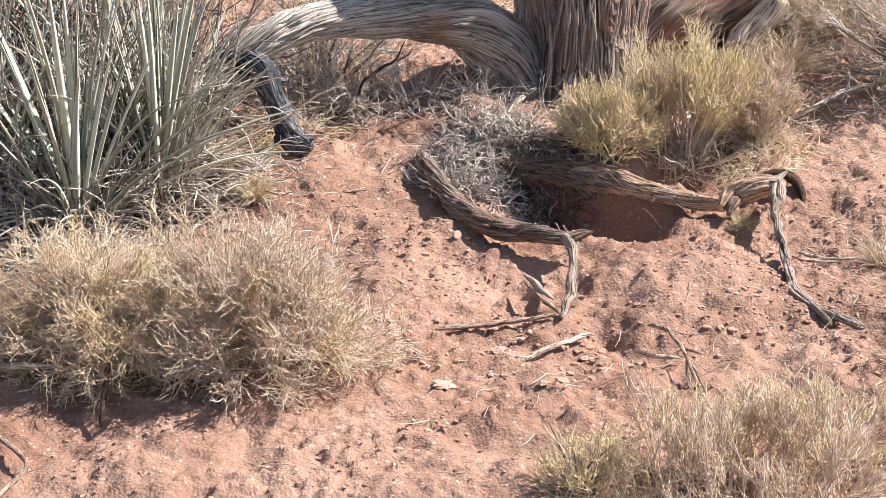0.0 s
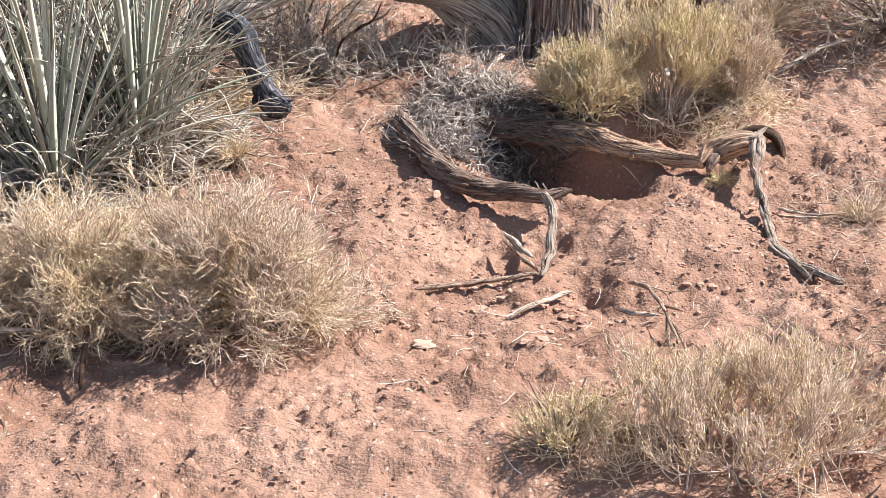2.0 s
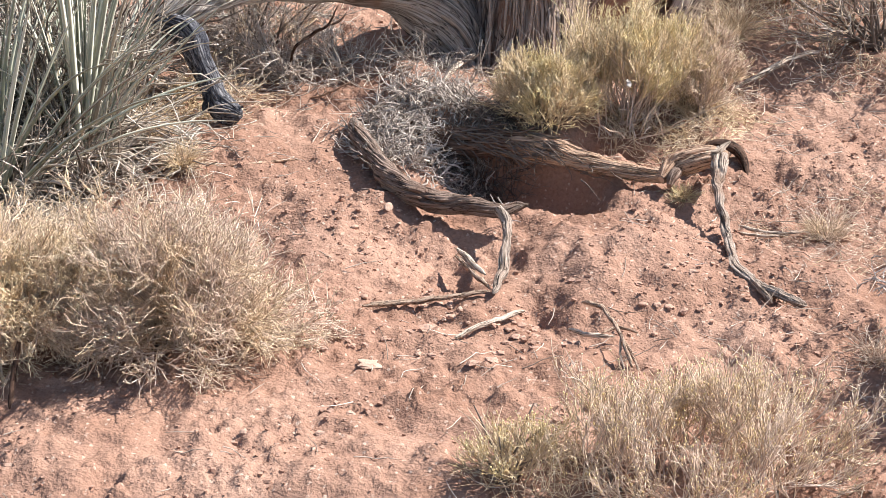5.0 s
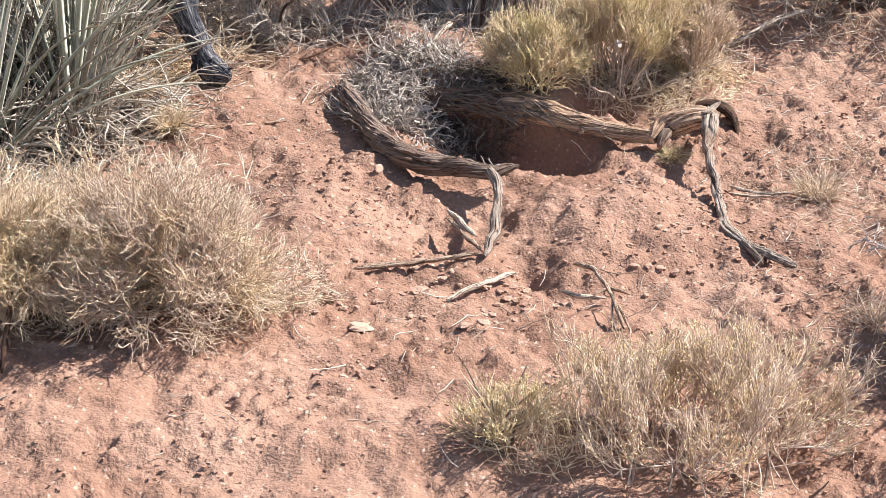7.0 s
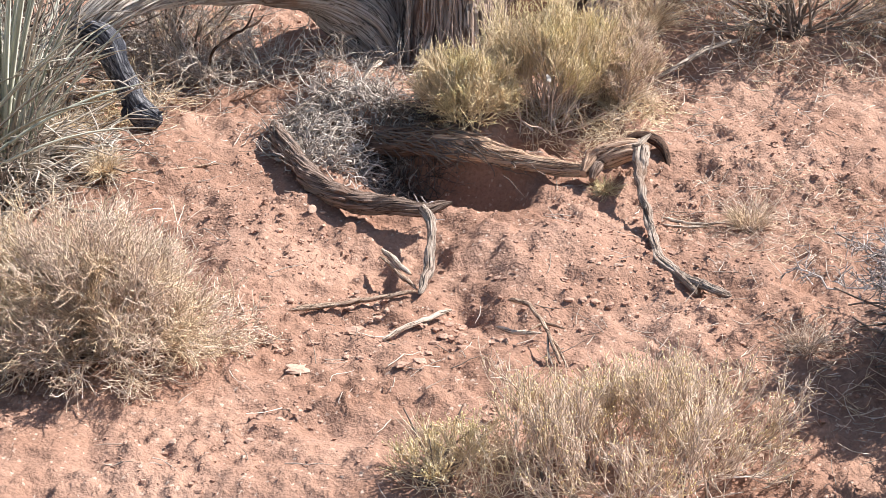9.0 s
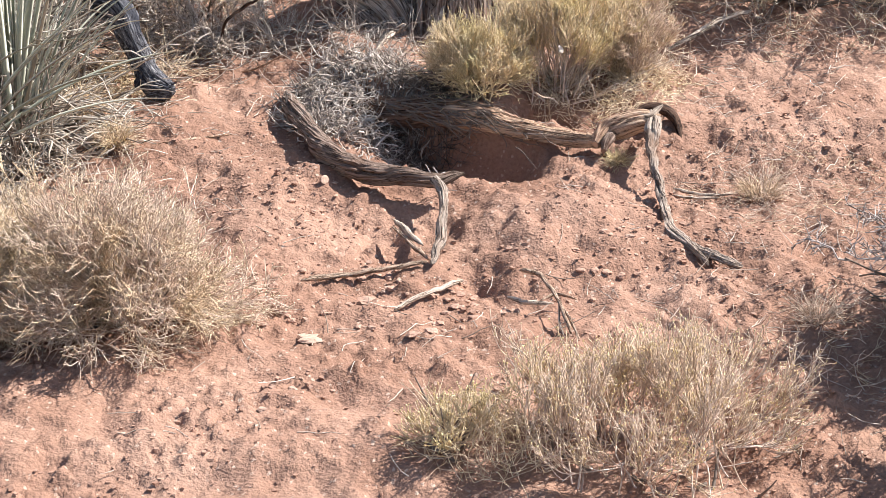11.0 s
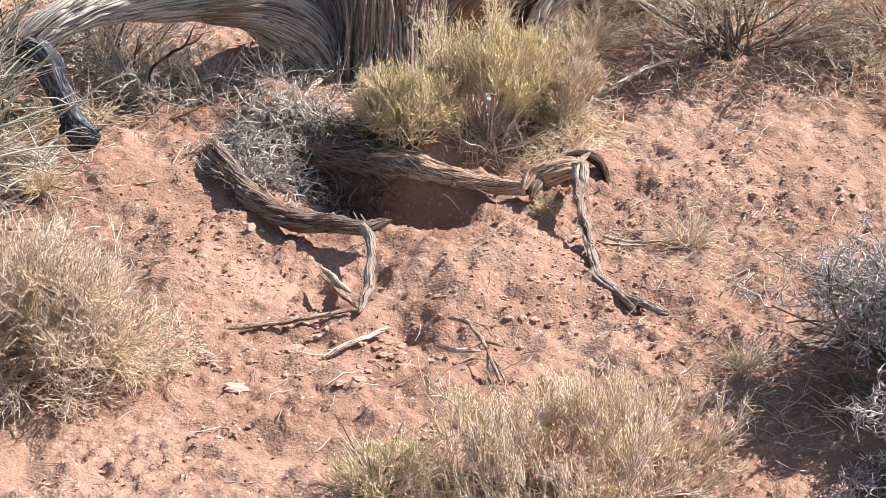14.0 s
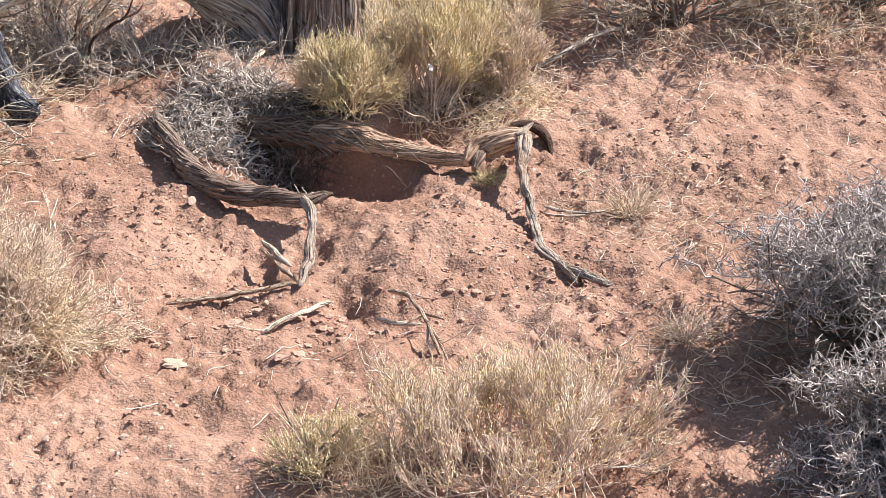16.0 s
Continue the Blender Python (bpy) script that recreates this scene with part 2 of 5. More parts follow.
# bark tones hold shade on the log's left half; bare tones its sunlit right
SHADEDLOG = bark_material("log_bark_shaded_to_lit", (0.07, 0.040, 0.028), (0.20, 0.118, 0.082), (0.38, 0.255, 0.19), (0.15, 0.08, 0.052), 0.54, (300.0, 9.0), (0.33, 0.39), ((0.38, 0.215, 0.138), (0.63, 0.405, 0.27), (0.83, 0.61, 0.445)))
GREYWOOD = bark_material("grey_driftwood", (0.068, 0.043, 0.032), (0.225, 0.153, 0.118), (0.475, 0.37, 0.305), (0.18, 0.10, 0.068), 0.58, (300.0, 8.0))
GREYROOT = bark_material("bleached_root", (0.14, 0.10, 0.078), (0.36, 0.28, 0.225), (0.62, 0.525, 0.45), (0.27, 0.165, 0.11), 0.60, (300.0, 8.0))
CHAR = bark_material("charred_wood", (0.012, 0.012, 0.016), (0.085, 0.085, 0.100), (0.50, 0.49, 0.50), (0.022, 0.024, 0.036), 0.56, (220.0, 24.0))
BROWNWOOD = bark_material("brown_stick_wood", (0.20, 0.125, 0.085), (0.46, 0.32, 0.23), (0.68, 0.53, 0.41), (0.24, 0.13, 0.085), 0.62, (240.0, 14.0))
PALEWOOD = bark_material("bleached_wood", (0.26, 0.185, 0.138), (0.60, 0.475, 0.375), (0.82, 0.71, 0.59), None, 0.6, (160.0, 6.0))
DARKWOOD = bark_material("shaded_root_wood", (0.03, 0.017, 0.012), (0.085, 0.048, 0.033), (0.17, 0.10, 0.07), None, 0.6, (160.0, 8.0))


# ---- geometry helpers ----
def lattice(ix, iy, iz, seed):
    n = (ix * 374761393 + iy * 668265263 + iz * 2147483647 + seed * 144665) & 0xFFFFFFFF
    n = ((n ^ (n >> 13)) * 1274126177) & 0xFFFFFFFF
    return ((n ^ (n >> 16)) & 0xFFFF) / 65535.0


def vnoise(x, y, z=0.0, seed=0):
    """Smooth value noise in 0..1 on arrays."""
    x, y, z = np.broadcast_arrays(np.asarray(x, float), np.asarray(y, float), np.asarray(z, float))
    fx, fy, fz = np.floor(x), np.floor(y), np.floor(z)
    ix, iy, iz = fx.astype(np.int64), fy.astype(np.int64), fz.astype(np.int64)
    u, v, w = x - fx, y - fy, z - fz
    u, v, w = (a * a * (3 - 2 * a) for a in (u, v, w))
    out = 0
    for dx in (0, 1):
        for dy in (0, 1):
            for dz in (0, 1):
                out = out + lattice(ix + dx, iy + dy, iz + dz, seed) * (u if dx else 1 - u) * (v if dy else 1 - v) * (w if dz else 1 - w)
    return out


def fbm(x, y, octaves, seed=0, gain=0.5):
    total, amp = 0.0, 1.0
    for k in range(octaves):
        total = total + amp * (vnoise(x * 2 ** k, y * 2 ** k, 0, seed + k) - 0.5)
        amp *= gain
    return total


def cells(x, y, scale, seed):
    """Cracked plates: a random level for each cell, and how far from the joint, 0..1."""
    u, v = x * scale + 0.8 * vnoise(x * scale * 0.7, y * scale * 0.7, 0, seed + 5), y * scale + 0.8 * vnoise(x * scale * 0.7, y * scale * 0.7, 3, seed + 6)
    fu, fv = np.floor(u).astype(np.int64), np.floor(v).astype(np.int64)
    near, next_, level = np.full(u.shape, 9.0), np.full(u.shape, 9.0), np.zeros(u.shape)
    for du in (-1, 0, 1):
        for dv in (-1, 0, 1):
            d = np.hypot(fu + du + lattice(fu + du, fv + dv, 1, seed) - u, fv + dv + lattice(fu + du, fv + dv, 2, seed) - v)
            closer = d < near
            next_ = np.where(closer, near, np.minimum(next_, d))
            level = np.where(closer, lattice(fu + du, fv + dv, 3, seed), level)
            near = np.where(closer, d, near)
    return level, np.clip((next_ - near) * 4.0, 0, 1)


def ease(a, b, v):
    t = np.clip((v - a) / (b - a), 0, 1)
    return t * t * (3 - 2 * t)


def hump(x, y, cx, cy, rx, ry, turn=0.0):
    c, s = math.cos(radians(turn)), math.sin(radians(turn))
    u, v = (x - cx) * c + (y - cy) * s, -(x - cx) * s + (y - cy) * c
    return np.exp(-(u / rx) ** 2 - (v / ry) ** 2)


def log_line(x):
    """How far back the fallen log lies, along x."""
    return np.interp(x, (-0.25, -0.09, 0.04, 0.15, 0.26, 0.37, 0.49, 0.62), (0.95, 0.82, 0.70, 0.635, 0.59, 0.55, 0.515, 0.50))


def ground_z(x, y, fine=True):
    x, y = np.asarray(x, float), np.asarray(y, float)
    z = -0.22 + 0.05 * y * ease(-6, -2, y) * (1 - 0.8 * ease(4, 14, y))
    z = z + 0.10 * (np.clip(y, 0.2, 1.6) - 0.2) + 0.02 * (np.clip(y, 1.6, 12) - 1.6)
    z = z + 0.05 * ease(0.3, 1.6, x) * ease(-1.5, 0, y) * ease(3, 1.5, y)
    # the bank behind the log, the dug hollow before it, its spoil heap, and a second hole
    along = ease(-0.30, -0.05, x) * ease(0.64, 0.40, x)
    back = y - log_line(x)
    z = z + 0.075 * along * ease(-0.035, 0.04, back) * ease(0.62, 0.15, back)
    z = z - 0.135 * ease(-0.06, 0.06, x) * ease(0.50, 0.36, x) * ease(-0.30, -0.10, back) * ease(0.06, 0.0, back)
    z = z + 0.075 * hump(x, y, 0.52, 0.10, 0.21, 0.17, -10) + 0.03 * hump(x, y, 0.40, -0.10, 0.3, 0.16)
    z = z - 0.035 * hump(x, y, 0.10, 0.06, 0.16, 0.15)
    z = z - 0.17 * hump(x, y, 0.475, 0.665, 0.080, 0.060)
    z = z + 0.05 * hump(x, y, -0.28, 0.15, 0.16, 0.28) + 0.04 * hump(x, y, -0.55, 0.62, 0.25, 0.2)
    z = z - 0.02 * hump(x, y, -0.10, -0.75, 0.2, 0.12)
    # a slumped scar on the spoil heap
    scar = hump(x, y, 0.28, -0.16, 0.05, 0.15, -30) * (0.4 + 1.2 * vnoise(x * 24, y * 24, 0, 57))
    z = z - 0.022 * scar + 0.010 * hump(x, y, 0.35, -0.14, 0.04, 0.12, -30)
    edge = np.interp(y, (-0.42, -0.30, -0.20, -0.10, 0.02, 0.14, 0.22), (0.37, 0.36, 0.28, 0.255, 0.346, 0.458, 0.50)) + 0.05 * (vnoise(x * 16, y * 16, 0, 58) - 0.5) + 0.03 * (vnoise(x * 45, y * 45, 0, 59) - 0.5)
    z = z - (0.012 + 0.022 * vnoise(x * 11, y * 11, 0, 56)) * ease(edge + 0.02, edge - 0.03, x) * ease(edge - 0.12, edge - 0.03, x) * ease(-0.42, -0.10, y) * ease(0.26, 0.14, y)
    z = z + 0.025 * hump(x, y, -0.12, 0.30, 0.12, 0.09) + 0.03 * hump(x, y, 0.0, 0.20, 0.12, 0.06)
    # footprints and scuffs
    for cx, cy, rx, ry, a in ((-0.02, -0.62, 0.09, 0.05, 20), (0.16, -0.72, 0.10, 0.05, -15), (-0.28, -0.42, 0.08, 0.05, 40), (1.02, 0.30, 0.12, 0.06, 10), (1.4, 0.62, 0.1, 0.06, 30), (-0.05, -0.28, 0.06, 0.04, 0), (0.28, 0.02, 0.08, 0.05, 60)):
        z = z - 0.018 * hump(x, y, cx, cy, rx, ry, a) + 0.010 * hump(x, y, cx - 0.03, cy - 0.05, rx * 1.2, ry * 0.6, a)
    near = ease(4.6, 3.0, np.hypot(x, y - 0.3))
    trodden = ease(-2.1, -1.65, x) * ease(2.55, 2.1, x) * ease(-1.8, -1.35, y) * ease(2.8, 2.3, y)
    z = z + 0.9 * fbm(x * 0.05 + 3.1, y * 0.05, 4, 11) * ease(6, 40, np.hypot(x, y))
    z = z + near * 0.045 * fbm(x * 3.1, y * 3.1, 3, 3)
    if fine:
        # dusty swept patches between crusts that broke into plates and crumbs
        broken = 0.25 + 0.75 * ease(0.34, 0.58, vnoise(x * 3.4, y * 3.4, 0, 90) * 0.6 + vnoise(x * 9, y * 9, 0, 91) * 0.4)
        plates, joint = cells(x, y, 26.0, 21)
        bits, chink = cells(x, y, 62.0, 22)
        z = z + broken * trodden * (0.014 * (plates - 0.4) * joint + 0.013 * (bits - 0.45) * chink)
        z = z + trodden * (0.006 * np.clip(bits - 0.55, 0, 1) * chink + 0.026 * fbm(x * 12, y * 12, 3, 31, 0.6))
    return z


def gz(x, y):
    return float(ground_z(x, y, False))


def mesh_from(name, verts, faces, mats, smooth=True, uv=None):
    """A mesh from arrays; faces are rows of 3 or 4 corners."""
    verts, faces = np.asarray(verts, np.float32), np.asarray(faces, np.int32)
    me = bpy.data.meshes.new(name)
    me.vertices.add(len(verts))
    me.vertices.foreach_set("co", verts.ravel())
    k = faces.shape[1]
    me.loops.add(faces.size)
    me.loops.foreach_set("vertex_index", faces.ravel())
    me.polygons.add(len(faces))
    me.polygons.foreach_set("loop_start", np.arange(0, faces.size, k, dtype=np.int32))
    me.polygons.foreach_set("loop_total", np.full(len(faces), k, np.int32))
    me.polygons.foreach_set("use_smooth", np.full(len(faces), smooth))
    if uv is not None:
        layer = me.uv_layers.new(name="UVMap")
        layer.data.foreach_set("uv", np.asarray(uv, np.float32)[faces.ravel()].ravel())
    me.materials.append(mats)
    me.update(calc_edges=True)
    return me


def thing(name, x, y, z, label, category, group="", kind=""):
    ob = new(name)
    ob.location = (x, y, z)
    ob.empty_display_size = 0.05
    return tagged(ob, label, category, group, kind)


def part(name, me, parent, label="", kind=""):
    """Links a mesh in world coordinates as one part under a thing that only has a location."""
    ob = new(name, me)
    ob.parent = parent
    top = parent
    off = Vector((0, 0, 0))
    while top is not None:
        off += top.location
        top = top.parent
    me.transform(Matrix.Translation(-off))
    return tagged(ob, label, kind=kind)


def each(name, P, R, sides, mat, parent, label=""):
    """Every tube of the batch as a part of its own."""
    for p, r in zip(P, R):
        part(name, mesh_from(name, *tubes(p[None], r[None], sides), mat), parent, label)


def tubes(P, R, sides=3):
    """Vertices and faces of many tapered tubes: P is stems x points x 3, R stems x points."""
    P, R = np.asarray(P, float), np.asarray(R, float)
    n, k, _ = P.shape
    T = np.gradient(P, axis=1)
    T /= np.linalg.norm(T, axis=2, keepdims=True) + 1e-12
    ref = np.where(np.abs(T[:, :1, 2:3]) > 0.9, np.array([1.0, 0.2, 0]), np.array([0, 0.1, 1.0]))
    A = np.cross(T, np.broadcast_to(ref, T.shape))
    A /= np.linalg.norm(A, axis=2, keepdims=True) + 1e-12
    B = np.cross(T, A)
    ang = np.arange(sides) / sides * 2 * np.pi
    V = P[:, :, None] + R[:, :, None, None] * (A[:, :, None] * np.cos(ang)[:, None] + B[:, :, None] * np.sin(ang)[:, None])
    idx = np.arange(n * k * sides).reshape(n, k, sides)
    a, b = idx[:, :-1], idx[:, 1:]
    F = np.stack([a, np.roll(a, -1, 2), np.roll(b, -1, 2), b], -1).reshape(-1, 4)
    return V.reshape(-1, 3), F


def joined(*pairs):
    verts, faces, n = [], [], 0
    for v, f in pairs:
        verts.append(v)
        faces.append(f + n)
        n += len(v)
    return np.concatenate(verts), np.concatenate(faces)


def spline(pts, count):
    """Catmull-Rom through control points of any width."""
    p = np.asarray(pts, float)
    p = np.vstack([2 * p[0] - p[1], p, 2 * p[-1] - p[-2]])
    s = np.linspace(0, len(p) - 3 - 1e-6, count)
    i = np.floor(s).astype(int)
    u = (s - i)[:, None]
    a, b, c, d = p[i], p[i + 1], p[i + 2], p[i + 3]
    return 0.5 * (2 * b + (c - a) * u + (2 * a - 5 * b + 4 * c - d) * u ** 2 + (3 * b - 3 * c + d - a) * u ** 3)


def limb(name, pts, mat, sides=48, step=0.012, ridge=1.0, twist=2.0, seed=1, squash=1.0, ends=(0.0, 0.6), gnarl=0.10, pitch=80.0):
    """A woody limb through x, y, z, radius points: fibrous ridges run along it and twist slowly round it.
    pitch: ridges to the metre round the limb; gnarl: how crooked and lumpy it is, of its radius."""
    p = np.asarray(pts, float)
    length = np.linalg.norm(np.diff(p[:, :3], axis=0), axis=1).sum()
    n = max(8, int(length / step))
    q = spline(p, n)
    c, r = q[:, :3], np.maximum(q[:, 3], 0.001)
    s = np.r_[0, np.cumsum(np.linalg.norm(np.diff(c, axis=0), axis=1))]
    mean = float(r.mean())
    for k in range(3):
        c[:, k] += (vnoise(s / (mean * 3.2), seed * 1.7 + k * 9.1, 0, seed) - 0.5) * r * gnarl * 5 * np.minimum(1, np.minimum(s, s[-1] - s) / (2 * mean))
    t = np.gradient(c, axis=0)
    t /= np.linalg.norm(t, axis=1, keepdims=True)
    a = np.zeros_like(c)
    ref = np.cross(t[0], (0.3, 0.2, 1.0) if abs(t[0, 2]) < 0.9 else (1.0, 0.3, 0))
    for k in range(n):
        ref = ref - t[k] * (ref @ t[k])
        ref /= np.linalg.norm(ref)
        a[k] = ref
    b = np.cross(t, a)
    ang = np.arange(sides + 1) / sides * 2 * np.pi
    turned = ang[None, :] + twist * s[:, None]
    cu, cv = np.cos(turned) * mean, np.sin(turned) * mean
    along = s[:, None] * np.ones_like(ang)
    sway = 0.35 * (vnoise(along * 14, 3.3, 0, seed + 9) - 0.5)
    rid = np.abs(vnoise(cu * pitch * 1.5 + 9 + sway, cv * pitch * 1.5 + 9, along * 7, seed) - 0.5) * 2
    fib = vnoise(cu * pitch * 3.6 + 5, cv * pitch * 3.6 + 5, along * 22, seed + 1) - 0.5
    split = np.abs(vnoise(cu * pitch * 0.55 + 5 + sway, cv * pitch * 0.55 + 5, along * 4.5, seed + 3) - 0.5)
    open_ = ease(0.40, 0.62, vnoise(cu * pitch * 0.25 + 1, cv * pitch * 0.25 + 1, along * 6, seed + 4))
    lump = vnoise(cu * 0.8 / mean + 5, cv * 0.8 / mean + 5, along * 0.35 / mean, seed + 2) - 0.5
    knob = vnoise(cu * 1.7 / mean + 2, cv * 1.7 / mean + 2, along * 1.1 / mean, seed + 6) - 0.5
    deep = np.minimum(0.24 * r, 0.0065)[:, None] * ridge
    shape = 1 + (0.55 * deep * (rid - 0.5) + 0.35 * deep * fib - 1.3 * deep * open_ * (1 - ease(0.0, 0.09, split))) / r[:, None] + 3.0 * gnarl * lump + 2.2 * gnarl * knob
    e = np.ones(n)
    m = max(2, int(0.025 / step))
    if ends[0] < 1:
        e[:m] = np.linspace(ends[0], 1, m)
    if ends[1] < 1:
        e[-m:] = np.linspace(1, ends[1], m)
    rr = r[:, None] * shape * e[:, None]
    V = c[:, None] + a[:, None] * (rr * np.cos(ang))[..., None] + b[:, None] * (rr * np.sin(ang) * squash)[..., None]
    # splintered end
    V[-1] += t[-1] * ((vnoise(cu[-1] * 6, cv[-1] * 6, 3.0, seed + 5) - 0.3) * r[-1] * 1.5)[:, None]
    V = np.concatenate([V.reshape(-1, 3), c[:1], c[-1:] - t[-1:] * r[-1] * 0.4])
    w = sides + 1
    idx = np.arange(n * w).reshape(n, w)
    F = np.stack([idx[:-1, :-1], idx[:-1, 1:], idx[1:, 1:], idx[1:, :-1]], -1).reshape(-1, 4)
    uv = np.stack([(ang[None, :] + twist * s[:, None]) * mean, along], -1).reshape(-1, 2)
    uv = np.concatenate([uv, [[0.0, 0.0], [0.3, s[-1]]]])
    me = mesh_from(name, V, F, mat, True, uv)
    bm = bmesh.new()
    bm.from_mesh(me)
    bm.verts.ensure_lookup_table()
    for ring, centre, flip in ((idx[0], n * w, True), (idx[-1], n * w + 1, False)):
        mid = bm.verts[centre]
        for k in range(sides):
            pair = (bm.verts[ring[k]], bm.verts[ring[k + 1]])
            f = bm.faces.new((mid, pair[1], pair[0]) if flip else (mid, *pair))
            f.smooth = False
    bmesh.ops.remove_doubles(bm, verts=bm.verts, dist=1e-5)
    bm.to_mesh(me)
    bm.free()
    return me


def wander(starts, dirs, lengths, k, bend, lift=0.0):
    """Crooked paths: stems x k points from starts, by unit directions, drifting at random and bending up by lift."""
    n = len(starts)
    P = np.zeros((n, k, 3))
    P[:, 0] = starts
    d = np.array(dirs, float)
    for j in range(1, k):
        d = d + rng.normal(0, bend, (n, 3))
        d[:, 2] += lift / k
        d /= np.linalg.norm(d, axis=1, keepdims=True)
        P[:, j] = P[:, j - 1] + d * (np.asarray(lengths) / (k - 1))[:, None]
    return P


def offshoots(P, per, lo, hi, length, spread, k, bend, lift=0.0):
    """Side twigs along the stems P."""
    n, m, _ = P.shape
    i = np.repeat(np.arange(n), per)
    s = rng.uniform(lo, hi, len(i)) * (m - 1)
    j = np.minimum(s.astype(int), m - 2)
    u = (s - j)[:, None]
    start = P[i, j] * (1 - u) + P[i, j + 1] * u
    t = P[i, j + 1] - P[i, j]
    t /= np.linalg.norm(t, axis=1, keepdims=True) + 1e-9
    d = t + rng.normal(0, spread, (len(i), 3))
    d /= np.linalg.norm(d, axis=1, keepdims=True)
    ln = rng.uniform(length[0], length[1], len(i))
    return wander(start, d, ln, k, bend, lift)


def taper(P, r0, r1):
    n, k, _ = P.shape
    return np.linspace(1, 0, k)[None] * (rng.uniform(0.7, 1.2, (n, 1)) * (r0 - r1)) + r1


def above(P, floor=0.004):
    """Lifts points that dip into the ground."""
    z = ground_z(P[..., 0], P[..., 1], False) + floor
    P[..., 2] = np.maximum(P[..., 2], z)
    return P


def dome_stems(x, y, rx, ry, h, n, foot, k=6, low=0.05, lean=(0.0, 0.0)):
    """Stems from a woody foot up and out to the shell of a dome, arching."""
    az = rng.uniform(0, 2 * np.pi, n)
    ct = rng.uniform(low, 1, n) ** 0.9
    st = np.sqrt(1 - ct ** 2)
    reach = rng.uniform(0.55, 1.0, n) * (1 + 0.34 * (vnoise(np.cos(az) * 2.2 + 7, np.sin(az) * 2.2 + 7, ct * 2.5, int(abs(x * 100)) + 3) - 0.5) * 2)
    base = np.stack([x + foot * np.cos(az) * rng.uniform(0, 1, n), y + foot * np.sin(az) * rng.uniform(0, 1, n), np.zeros(n)], 1)
    base[:, 2] = ground_z(base[:, 0], base[:, 1], False) - 0.005
    end = np.stack([x + lean[0] * ct + rx * st * np.cos(az) * reach, y + lean[1] * ct + ry * st * np.sin(az) * reach, gz(x, y) + 0.015 + h * ct * reach], 1)
    mid = base * 0.45 + end * 0.55
    mid[:, :2] += (end - base)[:, :2] * -0.10
    mid[:, 2] += 0.16 * np.linalg.norm(end - base, axis=1) * st
    mid += rng.normal(0, 0.012, (n, 3))
    u = np.linspace(0, 1, k)[None, :, None]
    P = (1 - u) ** 2 * base[:, None] + 2 * u * (1 - u) * mid[:, None] + u ** 2 * end[:, None]
    P[:, 1:] += np.cumsum(rng.normal(0, 0.0045, (n, k - 1, 3)), axis=1) * np.linspace(0.3, 1, k - 1)[None, :, None]
    return above(P)


def beads(points, size, stretch=1.6):
    """Small spindle heads at points: six-sided double cones with random tilts."""
    n = len(points)
    d = rng.normal(0, 0.5, (n, 3)) + np.array([0, 0, 1.0])
    d /= np.linalg.norm(d, axis=1, keepdims=True)
    ln = size * stretch * rng.uniform(0.6, 1.3, n)
    P = points[:, None] + d[:, None] * (np.linspace(-0.5, 0.5, 3)[None, :, None] * ln[:, None, None])
    R = np.array([0.15, 1.0, 0.1])[None] * (size * 0.55 * rng.uniform(0.7, 1.3, n))[:, None]
    return tubes(P, R, 3)


def spray_shrub(name, label, x, y, rx, ry, h, branches, forks, twigs, stem_mat, twig_mat, head_mat, heads, foot=0.05, low=0.05, cone=0.24, rise=0.3, woody=(18, 0.06, 0.16, None), head=0.0036):
    """A wiry subshrub: arching branches that fork into tight sprays of hair-fine twigs, with gaps between the sprays."""
    top = thing(name, x, y, gz(x, y), label, "shrub")
    A = dome_stems(x, y, rx * 0.74, ry * 0.74, h * 0.74, branches, foot, 8, low)
    B = above(offshoots(A, forks, 0.35, 1.0, (0.16 * h, 0.36 * h), 0.42, 5, 0.16, rise))
    part("stem_growth", mesh_from("stem_growth", *joined(tubes(A, taper(A, 0.0022, 0.0010), 4), tubes(B, taper(B, 0.0013, 0.0008), 3)), stem_mat), top, kind="stuff")
    reach = 0.65 if cone > 0.3 else 1.0
    C = above(offshoots(B, twigs, 0.25, 1.0, (0.10 * h * reach + 0.01, 0.26 * h * reach + 0.01), cone, 4, 0.16 + 0.3 * max(0.0, cone - 0.2), rise))
    D = above(offshoots(C, 2, 0.3, 1.0, (0.012, 0.036), 0.6, 2, 0.2, 0.3))
    part("twig_growth", mesh_from("twig_growth", *joined(tubes(C, taper(C, 0.0010 if rise > 0.5 else 0.0013, 0.0007), 3), tubes(D, taper(D, 0.0010, 0.0006), 3)), twig_mat), top, kind="stuff")
    tips = np.concatenate([C[:, -1], C[:, -2], D[:, -1]])
    tips = tips[rng.random(len(tips)) < heads]
    part("seed_growth", mesh_from("seed_growth", *beads(tips, head), head_mat), top, kind="stuff")
    n = woody[0]
    W = wander(np.column_stack([x + rng.normal(0, foot * 0.6, n), y + rng.normal(0, foot * 0.6, n), np.full(n, gz(x, y) - 0.01)]),
               np.column_stack([rng.normal(0, 0.6, n), rng.normal(0, 0.6, n), np.full(n, 0.7)]), rng.uniform(woody[1], woody[2], n), 6, 0.15)
    each("woody_stem", above(W), taper(W, 0.005 if woody[3] is None else 0.0024, 0.0014), 6, woody[3] or DARKTWIG, top)
    return top


